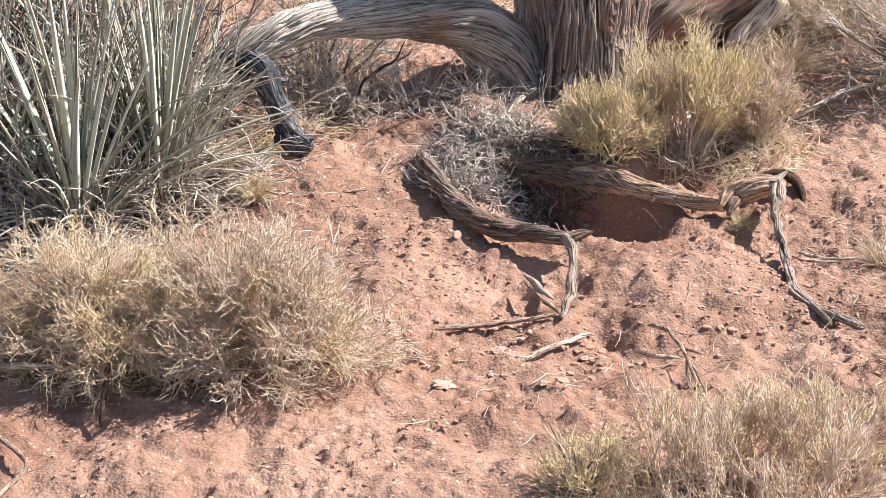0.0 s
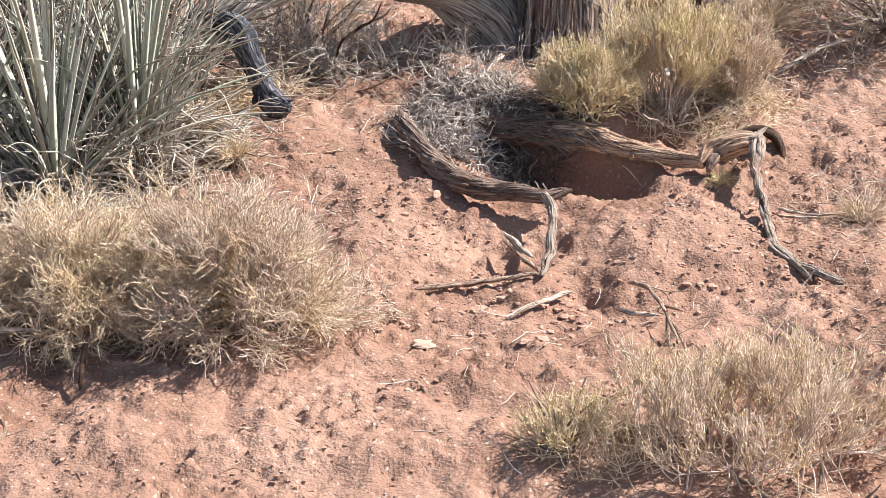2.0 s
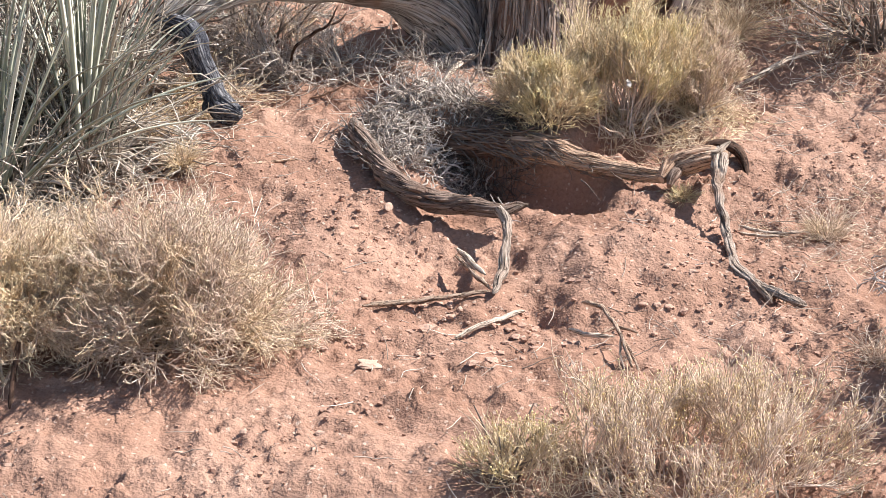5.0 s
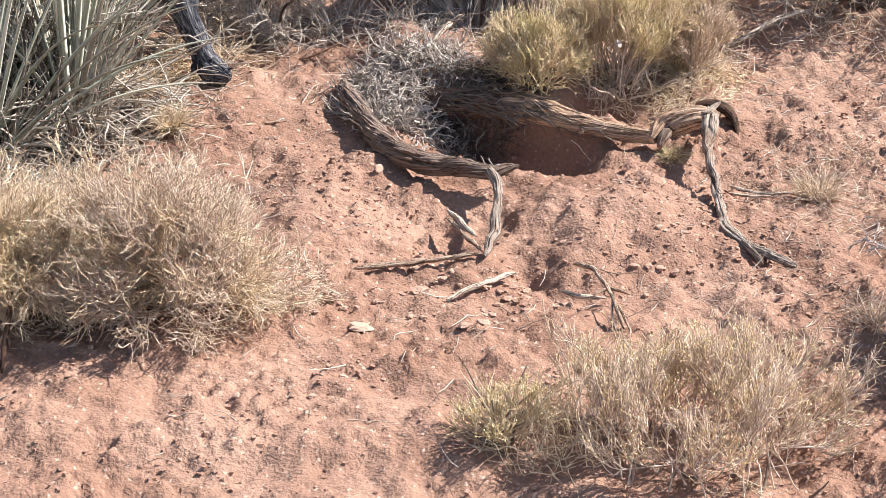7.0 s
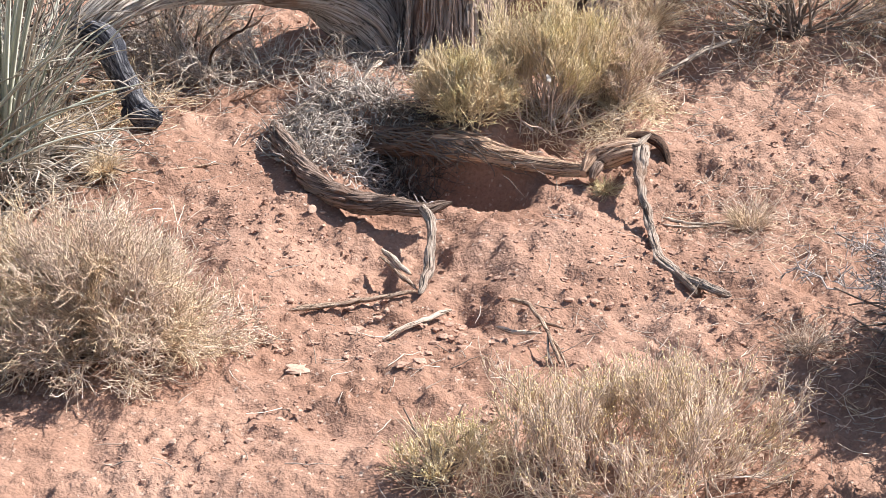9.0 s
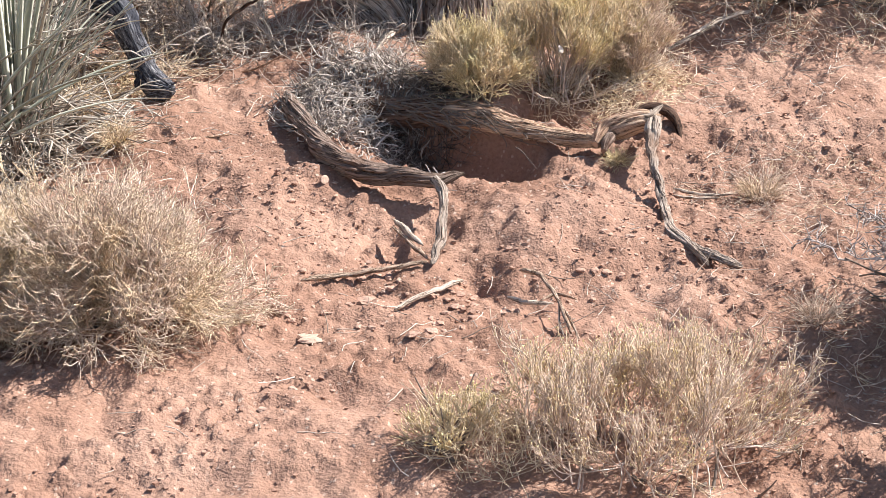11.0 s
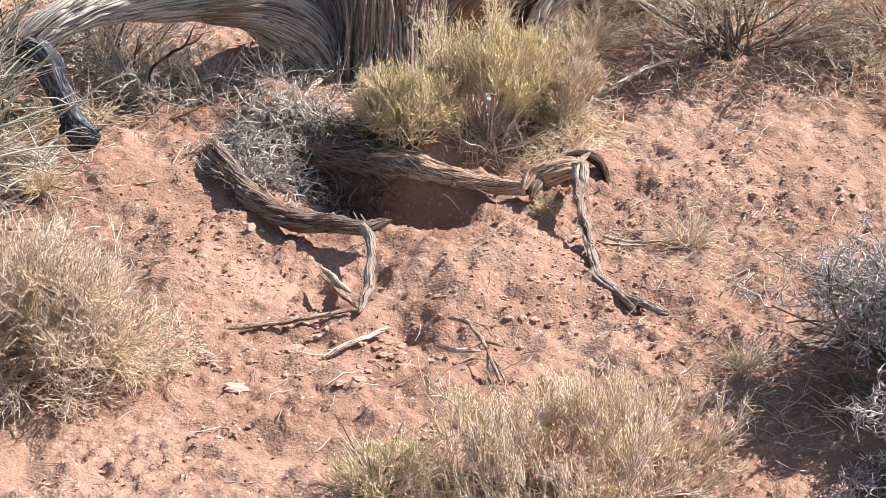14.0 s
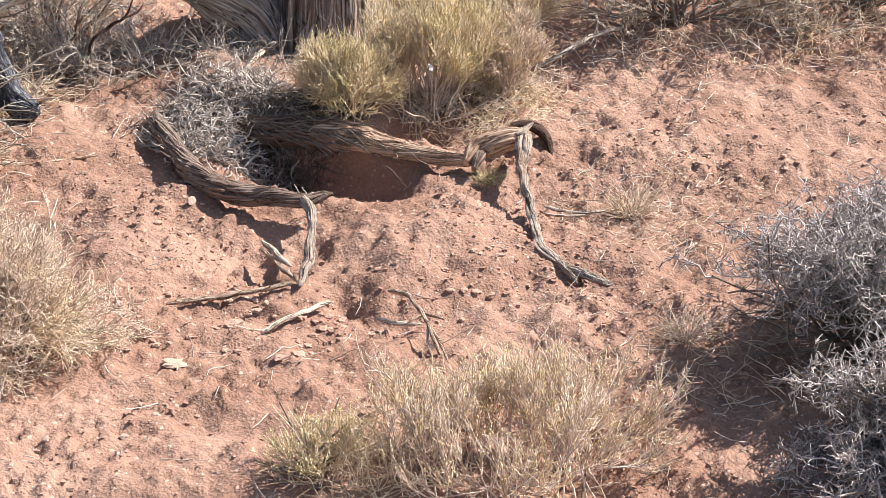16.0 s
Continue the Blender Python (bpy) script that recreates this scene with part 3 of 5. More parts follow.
def thorn_bush(name, label, x, y, rx, ry, h, mats, seed_stems=22, thick=0.005, fork=(7, 5, 4), leaf_mat=None, leaves=0, spread=0.55, group="", category="shrub", bend=0.16, low=0.15, compact=1.0, bare=0.2, clear=0.0):
    """A stiff, much-branched shrub: crooked stems, forks of three orders, short spurs."""
    top = thing(name, x, y, gz(x, y), label, category, group)
    az = rng.uniform(0, 2 * np.pi, seed_stems)
    ct = rng.uniform(low, 1, seed_stems)
    st = np.sqrt(1 - ct ** 2)
    d = np.stack([rx * st * np.cos(az), ry * st * np.sin(az), h * ct], 1)
    ln = np.linalg.norm(d, axis=1) * rng.uniform(0.75, 0.95, seed_stems)
    d /= np.linalg.norm(d, axis=1, keepdims=True)
    starts = np.column_stack([x + rng.normal(0, 0.03, seed_stems), y + rng.normal(0, 0.03, seed_stems), np.full(seed_stems, gz(x, y) - 0.01)])
    A = above(wander(starts, d, ln, 9, bend * 0.8))
    size = (rx + ry + h) / 3
    def kept(P):
        return P[P[..., 2].min(axis=1) > gz(x, y) + clear] if clear else P

    B = kept(above(offshoots(A, fork[0], bare, 0.98, (0.22 * size, 0.6 * size * compact), spread, 6, bend)))
    C = kept(above(offshoots(B, fork[1], 0.2, 1.0, (0.08 * size, 0.28 * size * compact), spread * 1.1, 5, bend)))
    D = kept(above(offshoots(C, fork[2], 0.15, 1.0, (0.010, 0.030), spread * 1.5, 2, bend)))
    each("stem", A, taper(A, thick, thick * 0.35), 6, mats[0], top)
    part("branch_growth", mesh_from("branch_growth", *joined(tubes(B, taper(B, thick * 0.45, thick * 0.2), 4), tubes(C, taper(C, thick * 0.28, thick * 0.16), 3)), mats[1]), top, kind="stuff")
    part("spur_growth", mesh_from("spur_growth", *tubes(D, taper(D, thick * 0.25, thick * 0.16), 3), mats[2]), top, kind="stuff")
    if leaves:
        tips = D[rng.random(len(D)) < leaves].reshape(-1, 3)
        part("foliage", mesh_from("foliage", *beads(tips + rng.normal(0, 0.004, tips.shape), 0.0038, 2.2), leaf_mat), top, kind="stuff")
    return top


def tuft(name, label, x, y, r, h, n, mat, droop=0.5, thick=0.0010, group="", category="grass tuft"):
    """A tuft of dry blades."""
    az = rng.uniform(0, 2 * np.pi, n)
    out = rng.uniform(0.05, 1, n)
    base = np.column_stack([x + r * 0.25 * np.cos(az) * rng.random(n), y + r * 0.25 * np.sin(az) * rng.random(n), np.zeros(n)])
    base[:, 2] = ground_z(base[:, 0], base[:, 1], False) - 0.004
    d = np.column_stack([np.cos(az) * out, np.sin(az) * out, np.full(n, 0.9)])
    d /= np.linalg.norm(d, axis=1, keepdims=True)
    P = above(wander(base, d, rng.uniform(0.5, 1.1, n) * math.hypot(r * 0.7, h), 6, 0.20, -droop))
    top = thing(name, x, y, gz(x, y), label, category, group)
    part("blade_growth", mesh_from("blade_growth", *tubes(P, taper(P, thick, 0.0005), 3), mat), top, kind="stuff")
    return top


def stone(name, x, y, size, flat, mat, label, seed, sink=0.3, turn=0.0, group=""):
    """One stone: a knocked-about, faceted block, sunk into the soil."""
    bm = bmesh.new()
    bmesh.ops.create_icosphere(bm, subdivisions=2, radius=1.0)
    for v in bm.verts:
        k = 0.72 + 0.5 * noise.noise(v.co * 1.3 + Vector((seed * 3.7, seed, 1))) + 0.14 * noise.noise(v.co * 4 + Vector((seed, 2, 5)))
        v.co *= k
        v.co.z = max(min(v.co.z, 0.62), -0.7) * flat
        v.co.x *= 1.25
        v.co *= size
    me = bpy.data.meshes.new(name)
    bm.to_mesh(me)
    bm.free()
    me.materials.append(mat)
    ob = new(name, me)
    ob.matrix_world = pose(x, y, float(ground_z(x, y)) + size * flat * (0.5 - sink), rng.uniform(-8, 8), rng.uniform(-8, 8), turn)
    return tagged(ob, label, "stone", group)


def stick(name, label, pts, mat, sides=10, seed=1, category="stick", ridge=1.0, group=""):
    p = np.asarray(pts, float)
    p[:, 2] = np.maximum(p[:, 2], ground_z(p[:, 0], p[:, 1], False) + p[:, 3] * 0.4)
    x, y = p[0, 0], p[0, 1]
    me = limb(name, p, mat, sides, 0.006, ridge, 1.0, seed, 1.0, (0.5, 0.4), 0.11, 160.0)
    me.transform(Matrix.Translation((-x, -y, -p[0, 2])))
    ob = new(name, me)
    ob.location = (x, y, p[0, 2])
    return tagged(ob, label, category, group)


# ---- the ground ----
def spread_axis(lo, hi, step, far):
    inner = np.arange(lo, hi + step / 2, step)
    out, d = [], step
    v = 0.0
    while v < far:
        d = min(d * 1.1, 0.13) if v < 3.5 else d * 1.3
        v += d
        out.append(v)
    out = np.array(out)
    return np.concatenate([(lo - out)[::-1], inner, hi + out])


def build_ground():
    gx, gy = spread_axis(-1.65, 2.1, 0.0092, 2500), spread_axis(-1.35, 2.3, 0.0092, 2500)
    X, Y = np.meshgrid(gx, gy)
    Z = ground_z(X, Y)
    V = np.stack([X, Y, Z], -1).reshape(-1, 3)
    idx = np.arange(X.size).reshape(X.shape)
    F = np.stack([idx[:-1, :-1], idx[:-1, 1:], idx[1:, 1:], idx[1:, :-1]], -1).reshape(-1, 4)
    ob = new("ground", mesh_from("ground", V, F, SOIL))
    tagged(ob, "red sandy desert soil, crumbly and dug over round a burrow", "ground", kind="structure")


build_ground()


# ---- the juniper ----
def build_juniper():
    tree = thing("juniper_tree", 0.25, 1.30, gz(0.25, 1.30), "old gnarled juniper with shaggy trunk and low arching grey limb", "tree")
    trunk = [(0.275, 1.240, -0.136, 0.170), (0.285, 1.260, 0.012, 0.150), (0.295, 1.295, 0.144, 0.138), (0.305, 1.335, 0.239, 0.132), (0.315, 1.375, 0.371, 0.130)]
    trunk += [(0.36, 1.40, 0.55, 0.12), (0.52, 1.45, 0.76, 0.105), (0.90, 1.60, 1.15, 0.09), (1.75, 2.05, 1.75, 0.07), (2.3, 2.75, 2.25, 0.04)]
    part("trunk", limb("trunk", trunk, TRUNKBARK, 170, 0.018, 3.6, 0.5, 3, 1.0, (1.0, 0.4), 0.07, 42.0), tree)
    fork = [(0.137, 1.330, -0.125, 0.0799), (0.140, 1.360, -0.004, 0.0832), (0.136, 1.400, 0.097, 0.0969), (0.132, 1.430, 0.178, 0.1074), (0.142, 1.460, 0.306, 0.1007)]
    fork += [(0.28, 1.38, 0.50, 0.085), (0.68, 1.50, 0.90, 0.07), (1.18, 1.70, 1.4, 0.055), (1.92, 2.25, 1.9, 0.04), (2.3, 3.05, 2.5, 0.02)]
    part("trunk_fork", limb("trunk_fork", fork, TRUNKBARK, 80, 0.022, 3.2, 0.8, 8, 1.0, (1.0, 0.4), 0.08, 45.0), tree)
    # unseen limb, added only to cast shade on the arching limb below
    over = [(0.33, 1.41, 0.50, 0.085), (0.17, 1.37, 0.58, 0.080), (0.02, 1.31, 0.62, 0.072), (-0.09, 1.26, 0.65, 0.062), (-0.14, 1.23, 0.67, 0.045)]
    part("added_shading_limb", limb("added_shading_limb", over, TRUNKBARK, 60, 0.016, 2.0, 1.0, 12, 1.0, (1.0, 0.4), 0.05, 60.0), tree)
    # bark that peels in long shaggy strips
    q = spline(trunk[:6], 80)
    n = 150
    k = rng.integers(0, 56, n)
    turn_ = rng.uniform(-2.9, 0.2, n)
    st = np.column_stack([q[k, 0] + np.cos(turn_) * q[k, 3] * 0.99, q[k, 1] + np.sin(turn_) * q[k, 3] * 0.99, q[k, 2]])
    d = np.column_stack([rng.normal(0.05, 0.05, n), np.full(n, 0.20), np.ones(n)])
    P = wander(st, d / np.linalg.norm(d, axis=1, keepdims=True), rng.uniform(0.08, 0.26, n), 9, 0.05)
    R = np.array([0.4, 0.8, 1, 1, 0.95, 0.9, 0.8, 0.6, 0.25])[None] * rng.uniform(0.0018, 0.0052, (n, 1))
    each("bark_strip", P, R, 6, STRIP, tree)
    part("arching_limb", limb("arching_limb", [(0.103, 1.240, -0.140, 0.0802), (0.078, 1.250, -0.062, 0.0835), (0.040, 1.270, 0.022, 0.0973), (-0.026, 1.280, 0.108, 0.1075), (-0.125, 1.270, 0.170, 0.0967), (-0.242, 1.230, 0.197, 0.0720), (-0.374, 1.180, 0.216, 0.0647), (-0.501, 1.110, 0.226, 0.0606), (-0.610, 1.040, 0.224, 0.0584), (-0.701, 0.980, 0.196, 0.0530), (-0.779, 0.940, 0.143, 0.0446), (-0.842, 0.910, 0.079, 0.0330), (-0.906, 0.880, -0.013, 0.0248)], BARK, 210, 0.006, 2.4, 2.4, 14, 1.0, (1.0, 0.5), 0.045, 70.0), tree, "grey weathered limb that arches to the ground, bleached at its end")
    burnt = part("burnt_branch", limb("burnt_branch", [(-0.838, 0.950, 0.140, 0.0249), (-0.799, 0.920, 0.139, 0.0330), (-0.753, 0.880, 0.141, 0.0393), (-0.715, 0.850, 0.134, 0.0423), (-0.693, 0.830, 0.110, 0.0406), (-0.677, 0.810, 0.067, 0.0340), (-0.662, 0.800, 0.020, 0.0324), (-0.648, 0.790, -0.024, 0.0324), (-0.628, 0.780, -0.052, 0.0389), (-0.592, 0.750, -0.063, 0.0355), (-0.559, 0.730, -0.066, 0.0161)], CHAR, 80, 0.004, 1.5, 1.2, 22, 1.0, (1.0, 0.55), 0.09, 120.0), tree, "charred blue-black broken branch stub")
    for k, knob in enumerate(([(-0.643, 0.800, -0.027, 0.0130), (-0.660, 0.770, -0.047, 0.0146), (-0.671, 0.750, -0.064, 0.0081)], [(-0.617, 0.770, -0.054, 0.0162), (-0.611, 0.740, -0.073, 0.0129), (-0.615, 0.720, -0.090, 0.0064)], [(-0.597, 0.770, -0.053, 0.0162), (-0.573, 0.750, -0.053, 0.0129), (-0.561, 0.740, -0.046, 0.0064)])):
        part("knob", limb("knob", knob, CHAR, 30, 0.004, 1.4, 1.0, 24 + k, 1.0, (0.7, 0.4), 0.12, 120.0), burnt)
    right = [(0.436, 1.620, -0.060, 0.1106), (0.563, 1.640, 0.059, 0.1069), (0.710, 1.680, 0.144, 0.1000), (0.897, 1.740, 0.254, 0.0934)]
    right += [(1.25, 1.90, 0.60, 0.075), (1.7, 2.15, 1.10, 0.055), (2.1, 2.4, 1.6, 0.04), (2.6, 2.7, 2.1, 0.02)]
    part("upper_limb", limb("upper_limb", right, TRUNKBARK, 90, 0.022, 2.4, 1.0, 31, 1.0, (1.0, 0.4), 0.05, 60.0), tree)
    part("dead_stub", limb("dead_stub", [(0.735, 1.500, -0.060, 0.0440), (0.785, 1.530, 0.034, 0.0479), (0.835, 1.560, 0.100, 0.0481), (0.915, 1.600, 0.200, 0.0446)], PALEWOOD, 80, 0.006, 1.4, 1.0, 37, 1.0, (1.0, 0.6), 0.08, 80.0), tree, "bleached bare wood buttress")
    # foliage high in the tree: sprays of scale leaves on short twigs
    for cx, cy, cz, r in ((2.4, 2.85, 2.38, 0.34), (2.7, 2.75, 2.22, 0.30), (2.15, 3.2, 2.6, 0.32), (2.9, 3.0, 2.5, 0.34)):
        n = 45
        d = rng.normal(0, 1, (n, 3)) + np.array([0, 0, 0.3])
        d /= np.linalg.norm(d, axis=1, keepdims=True)
        A = wander(np.tile((cx, cy, cz - 0.12), (n, 1)), d, rng.uniform(0.5, 1.05, n) * r, 6, 0.15)
        B = offshoots(A, 6, 0.3, 1.0, (0.04, 0.10), 0.6, 4, 0.1)
        C = offshoots(B, 3, 0.2, 1.0, (0.015, 0.035), 0.6, 3, 0.1)
        part("foliage_twig_growth", mesh_from("foliage_twig_growth", *tubes(A, taper(A, 0.006, 0.002), 4), DARKTWIG), tree, kind="stuff")
        part("foliage", mesh_from("foliage", *joined(tubes(B, taper(B, 0.0028, 0.002), 3), tubes(C, taper(C, 0.0028, 0.0016), 3)), NEEDLE), tree, "dark green scale leaves", "stuff")


build_juniper()


# ---- fallen log and roots round the burrow ----
def build_log():
    p = [(-0.086, 0.803, -0.125, 0.034), (0.043, 0.694, -0.110, 0.043), (0.153, 0.635, -0.096, 0.047), (0.260, 0.590, -0.095, 0.044), (0.358, 0.548, -0.100, 0.036), (0.458, 0.505, -0.107, 0.029), (0.549, 0.470, -0.112, 0.025), (0.625, 0.445, -0.114, 0.0203)]
    log = thing("fallen_log", p[3][0], p[3][1], gz(p[3][0], p[3][1]), "weathered brown juniper log lying over a dug burrow", "log")
    part("body", limb("body", p, SHADEDLOG, 130, 0.004, 1.0, 1.6, 41, 0.9, (0.6, 0.5), 0.075, 120.0), log)
    part("snapped_end", limb("snapped_end", [(0.600, 0.424, -0.115, 0.0140), (0.636, 0.477, -0.100, 0.0299), (0.675, 0.485, -0.087, 0.0346), (0.721, 0.489, -0.074, 0.0300), (0.770, 0.493, -0.066, 0.0221)], LOGWOOD, 80, 0.004, 1.2, 1.0, 43, 1.0, (0.7, 0.6), 0.09, 110.0), log, "brown snapped end of the log")
    part("knot", limb("knot", [(0.620, 0.395, -0.123, 0.0109), (0.632, 0.429, -0.107, 0.0156), (0.654, 0.460, -0.097, 0.0125)], GREYWOOD, 40, 0.003, 1.0, 1.0, 45, 1.0, (0.7, 0.5), 0.12, 130.0), log, "grey knot in the break")
    part("hanging_root", limb("hanging_root", [(0.767, 0.510, -0.059, 0.0174), (0.761, 0.429, -0.071, 0.0203), (0.747, 0.370, -0.091, 0.0170), (0.741, 0.282, -0.114, 0.0122), (0.744, 0.182, -0.147, 0.0128), (0.744, 0.069, -0.173, 0.0118), (0.752, -0.010, -0.187, 0.0131), (0.770, -0.056, -0.190, 0.0145), (0.797, -0.105, -0.191, 0.0129), (0.833, -0.142, -0.194, 0.0143), (0.869, -0.181, -0.198, 0.0114), (0.902, -0.193, -0.203, 0.0057)], GREYROOT, 72, 0.004, 2.0, 3.0, 47, 1.0, (0.9, 0.4), 0.17, 140.0), log, "grey twisted root that bends down to the soil")
    part("root_spur", limb("root_spur", [(0.780, -0.080, -0.189, 0.0101), (0.795, -0.125, -0.190, 0.0086), (0.810, -0.159, -0.199, 0.0086), (0.819, -0.178, -0.206, 0.0043)], GREYROOT, 30, 0.004, 1.2, 1.0, 49, 1.0, (0.7, 0.4), 0.12, 140.0), log)
    part("hooked_end", limb("hooked_end", [(0.732, 0.578, -0.070, 0.0080), (0.764, 0.586, -0.063, 0.0144), (0.796, 0.585, -0.068, 0.0209), (0.825, 0.579, -0.083, 0.0225), (0.844, 0.558, -0.107, 0.0160), (0.848, 0.507, -0.139, 0.0048)], DARKWOOD, 40, 0.004, 0.4, 0.5, 51, 0.7, (0.7, 0.3), 0.03, 80.0), log, "dark brown hooked root end")
    part("bleached_twig", limb("bleached_twig", [(0.716, 0.492, -0.054, 0.0063), (0.747, 0.471, -0.051, 0.0079), (0.773, 0.496, -0.041, 0.0079), (0.792, 0.504, -0.028, 0.0047)], PALEWOOD, 20, 0.004, 0.8, 1.0, 53, 1.0, (0.6, 0.4), 0.08, 150.0), log)
    # shaggy strips of dark bark over the log's buried half
    q = spline(p, 60)
    n = 110
    k = rng.integers(2, 30, n)
    turn_ = rng.uniform(-0.5, 1.9, n)
    st = np.column_stack([q[k, 0], q[k, 1] - np.sin(turn_) * q[k, 3] * 1.05, q[k, 2] + np.cos(turn_) * q[k, 3] * 1.02])
    d = np.column_stack([np.full(n, 0.8), np.full(n, -0.5), rng.normal(-0.10, 0.15, n)]) + rng.normal(0, 0.15, (n, 3))
    d /= np.linalg.norm(d, axis=1, keepdims=True)
    P = wander(st, d, rng.uniform(0.04, 0.14, n), 7, 0.14, -0.25)
    each("bark_strip", P, taper(P, 0.0030, 0.0010), 5, DARKTWIG, log)
    # splinters and rootlets under the log
    n = 20
    k = rng.integers(1, 6, n)
    s = np.array(p)[k]
    st = s[:, :3] + rng.normal(0, 0.02, (n, 3)) + np.column_stack([rng.uniform(-0.05, 0.05, n), np.full(n, -0.03), np.full(n, -0.02)])
    d = np.column_stack([rng.normal(0, 0.8, n), rng.uniform(-0.9, 0.0, n), rng.uniform(-0.7, 0.2, n)])
    d /= np.linalg.norm(d, axis=1, keepdims=True)
    P = above(wander(st, d, rng.uniform(0.03, 0.12, n), 6, 0.25, -0.3))
    each("rootlet", P, taper(P, 0.0022, 0.0006), 4, DARKTWIG, log)


def build_root():
    p = [(-0.246, 0.749, -0.078, 0.0163), (-0.227, 0.649, -0.088, 0.0240), (-0.176, 0.508, -0.104, 0.0266), (-0.134, 0.395, -0.121, 0.0338), (-0.073, 0.305, -0.129, 0.0333), (0.005, 0.260, -0.131, 0.0301), (0.095, 0.234, -0.135, 0.0255), (0.161, 0.223, -0.132, 0.0194), (0.229, 0.235, -0.125, 0.0090)]
    root = thing("exposed_root", p[3][0], p[3][1], gz(p[3][0], p[3][1]), "grey-brown gnarled exposed root arching beside the burrow", "root")
    part("body", limb("body", p, GREYWOOD, 110, 0.004, 1.5, 5.0, 61, 1.0, (0.6, 0.5), 0.13, 120.0), root)
    part("hanging_root", limb("hanging_root", [(0.154, 0.222, -0.132, 0.0149), (0.178, 0.167, -0.134, 0.0148), (0.179, 0.079, -0.146, 0.0117), (0.168, -0.019, -0.161, 0.0129), (0.160, -0.093, -0.177, 0.0128), (0.147, -0.141, -0.187, 0.0112), (0.137, -0.189, -0.195, 0.0042)], GREYROOT, 50, 0.004, 1.4, 2.5, 67, 1.0, (0.8, 0.3), 0.13, 150.0), root)
    n = 9
    e = np.tile(np.array(p[-2][:3]), (n, 1)) + rng.normal(0, 0.01, (n, 3))
    d = np.column_stack([rng.uniform(-0.2, 1, n), rng.normal(0, 0.4, n), rng.uniform(-1, 0.2, n)])
    d /= np.linalg.norm(d, axis=1, keepdims=True)
    P = above(wander(e, d, rng.uniform(0.04, 0.10, n), 7, 0.25, -0.3))
    each("rootlet", P, taper(P, 0.0028, 0.001), 5, SILVER, root)


build_log()
build_root()


# ---- yuccas ----
def leaf_mesh(length, width, arch, side, seed):
    """One stiff blade along +z: a channelled, tapering section that arches towards +y."""
    k = 12
    u = np.linspace(0, 1, k)
    prof = np.clip(np.minimum(0.75 + u * 1.6, 1.05) * (1 - u ** 2.6), 0.03, None) * width * 0.5
    ang = arch * u ** 1.5
    dz, dy = np.cos(ang), np.sin(ang)
    z = np.r_[0, np.cumsum((dz[1:] + dz[:-1]) / 2)] * length / (k - 1)
    y = np.r_[0, np.cumsum((dy[1:] + dy[:-1]) / 2)] * length / (k - 1)
    x = side * np.sin(u * 2.2 + seed) * u
    rows = []
    for j in range(k):
        n = np.array([0, dz[j], -dy[j]])
        c = np.array([x[j], y[j], z[j]])
        w, th = prof[j], 0.16 * prof[j] + 0.0006
        X = np.array([1.0, 0, 0])
        rows.append([c - X * w - n * w * 0.35, c - X * w * 0.5 - n * th * 0.6, c + n * th * 0.5, c + X * w * 0.5 - n * th * 0.6, c + X * w - n * w * 0.35, c + n * (th * 0.5 + th + w * 0.15)])
    V = np.array(rows).reshape(-1, 3)
    idx = np.arange(k * 6).reshape(k, 6)
    F = np.stack([idx[:-1], np.roll(idx[:-1], -1, 1), np.roll(idx[1:], -1, 1), idx[1:]], -1).reshape(-1, 4)
    uv = np.stack([np.tile([0, 0.5, 1, 0.5, 0, 0.6], k), np.repeat(u, 6)], 1)
    return mesh_from("leaf", V, F, LEAF, True, uv)


LEAVES = [leaf_mesh(L, w, a, s, k) for k, (L, w, a, s) in enumerate(
    ((0.50, 0.015, 0.12, 0.004), (0.58, 0.016, 0.25, 0.008), (0.55, 0.014, 0.45, 0.01), (0.62, 0.016, 0.65, 0.012), (0.52, 0.013, 0.9, 0.015), (0.46, 0.013, 0.3, -0.012), (0.60, 0.015, 0.18, -0.006)))]


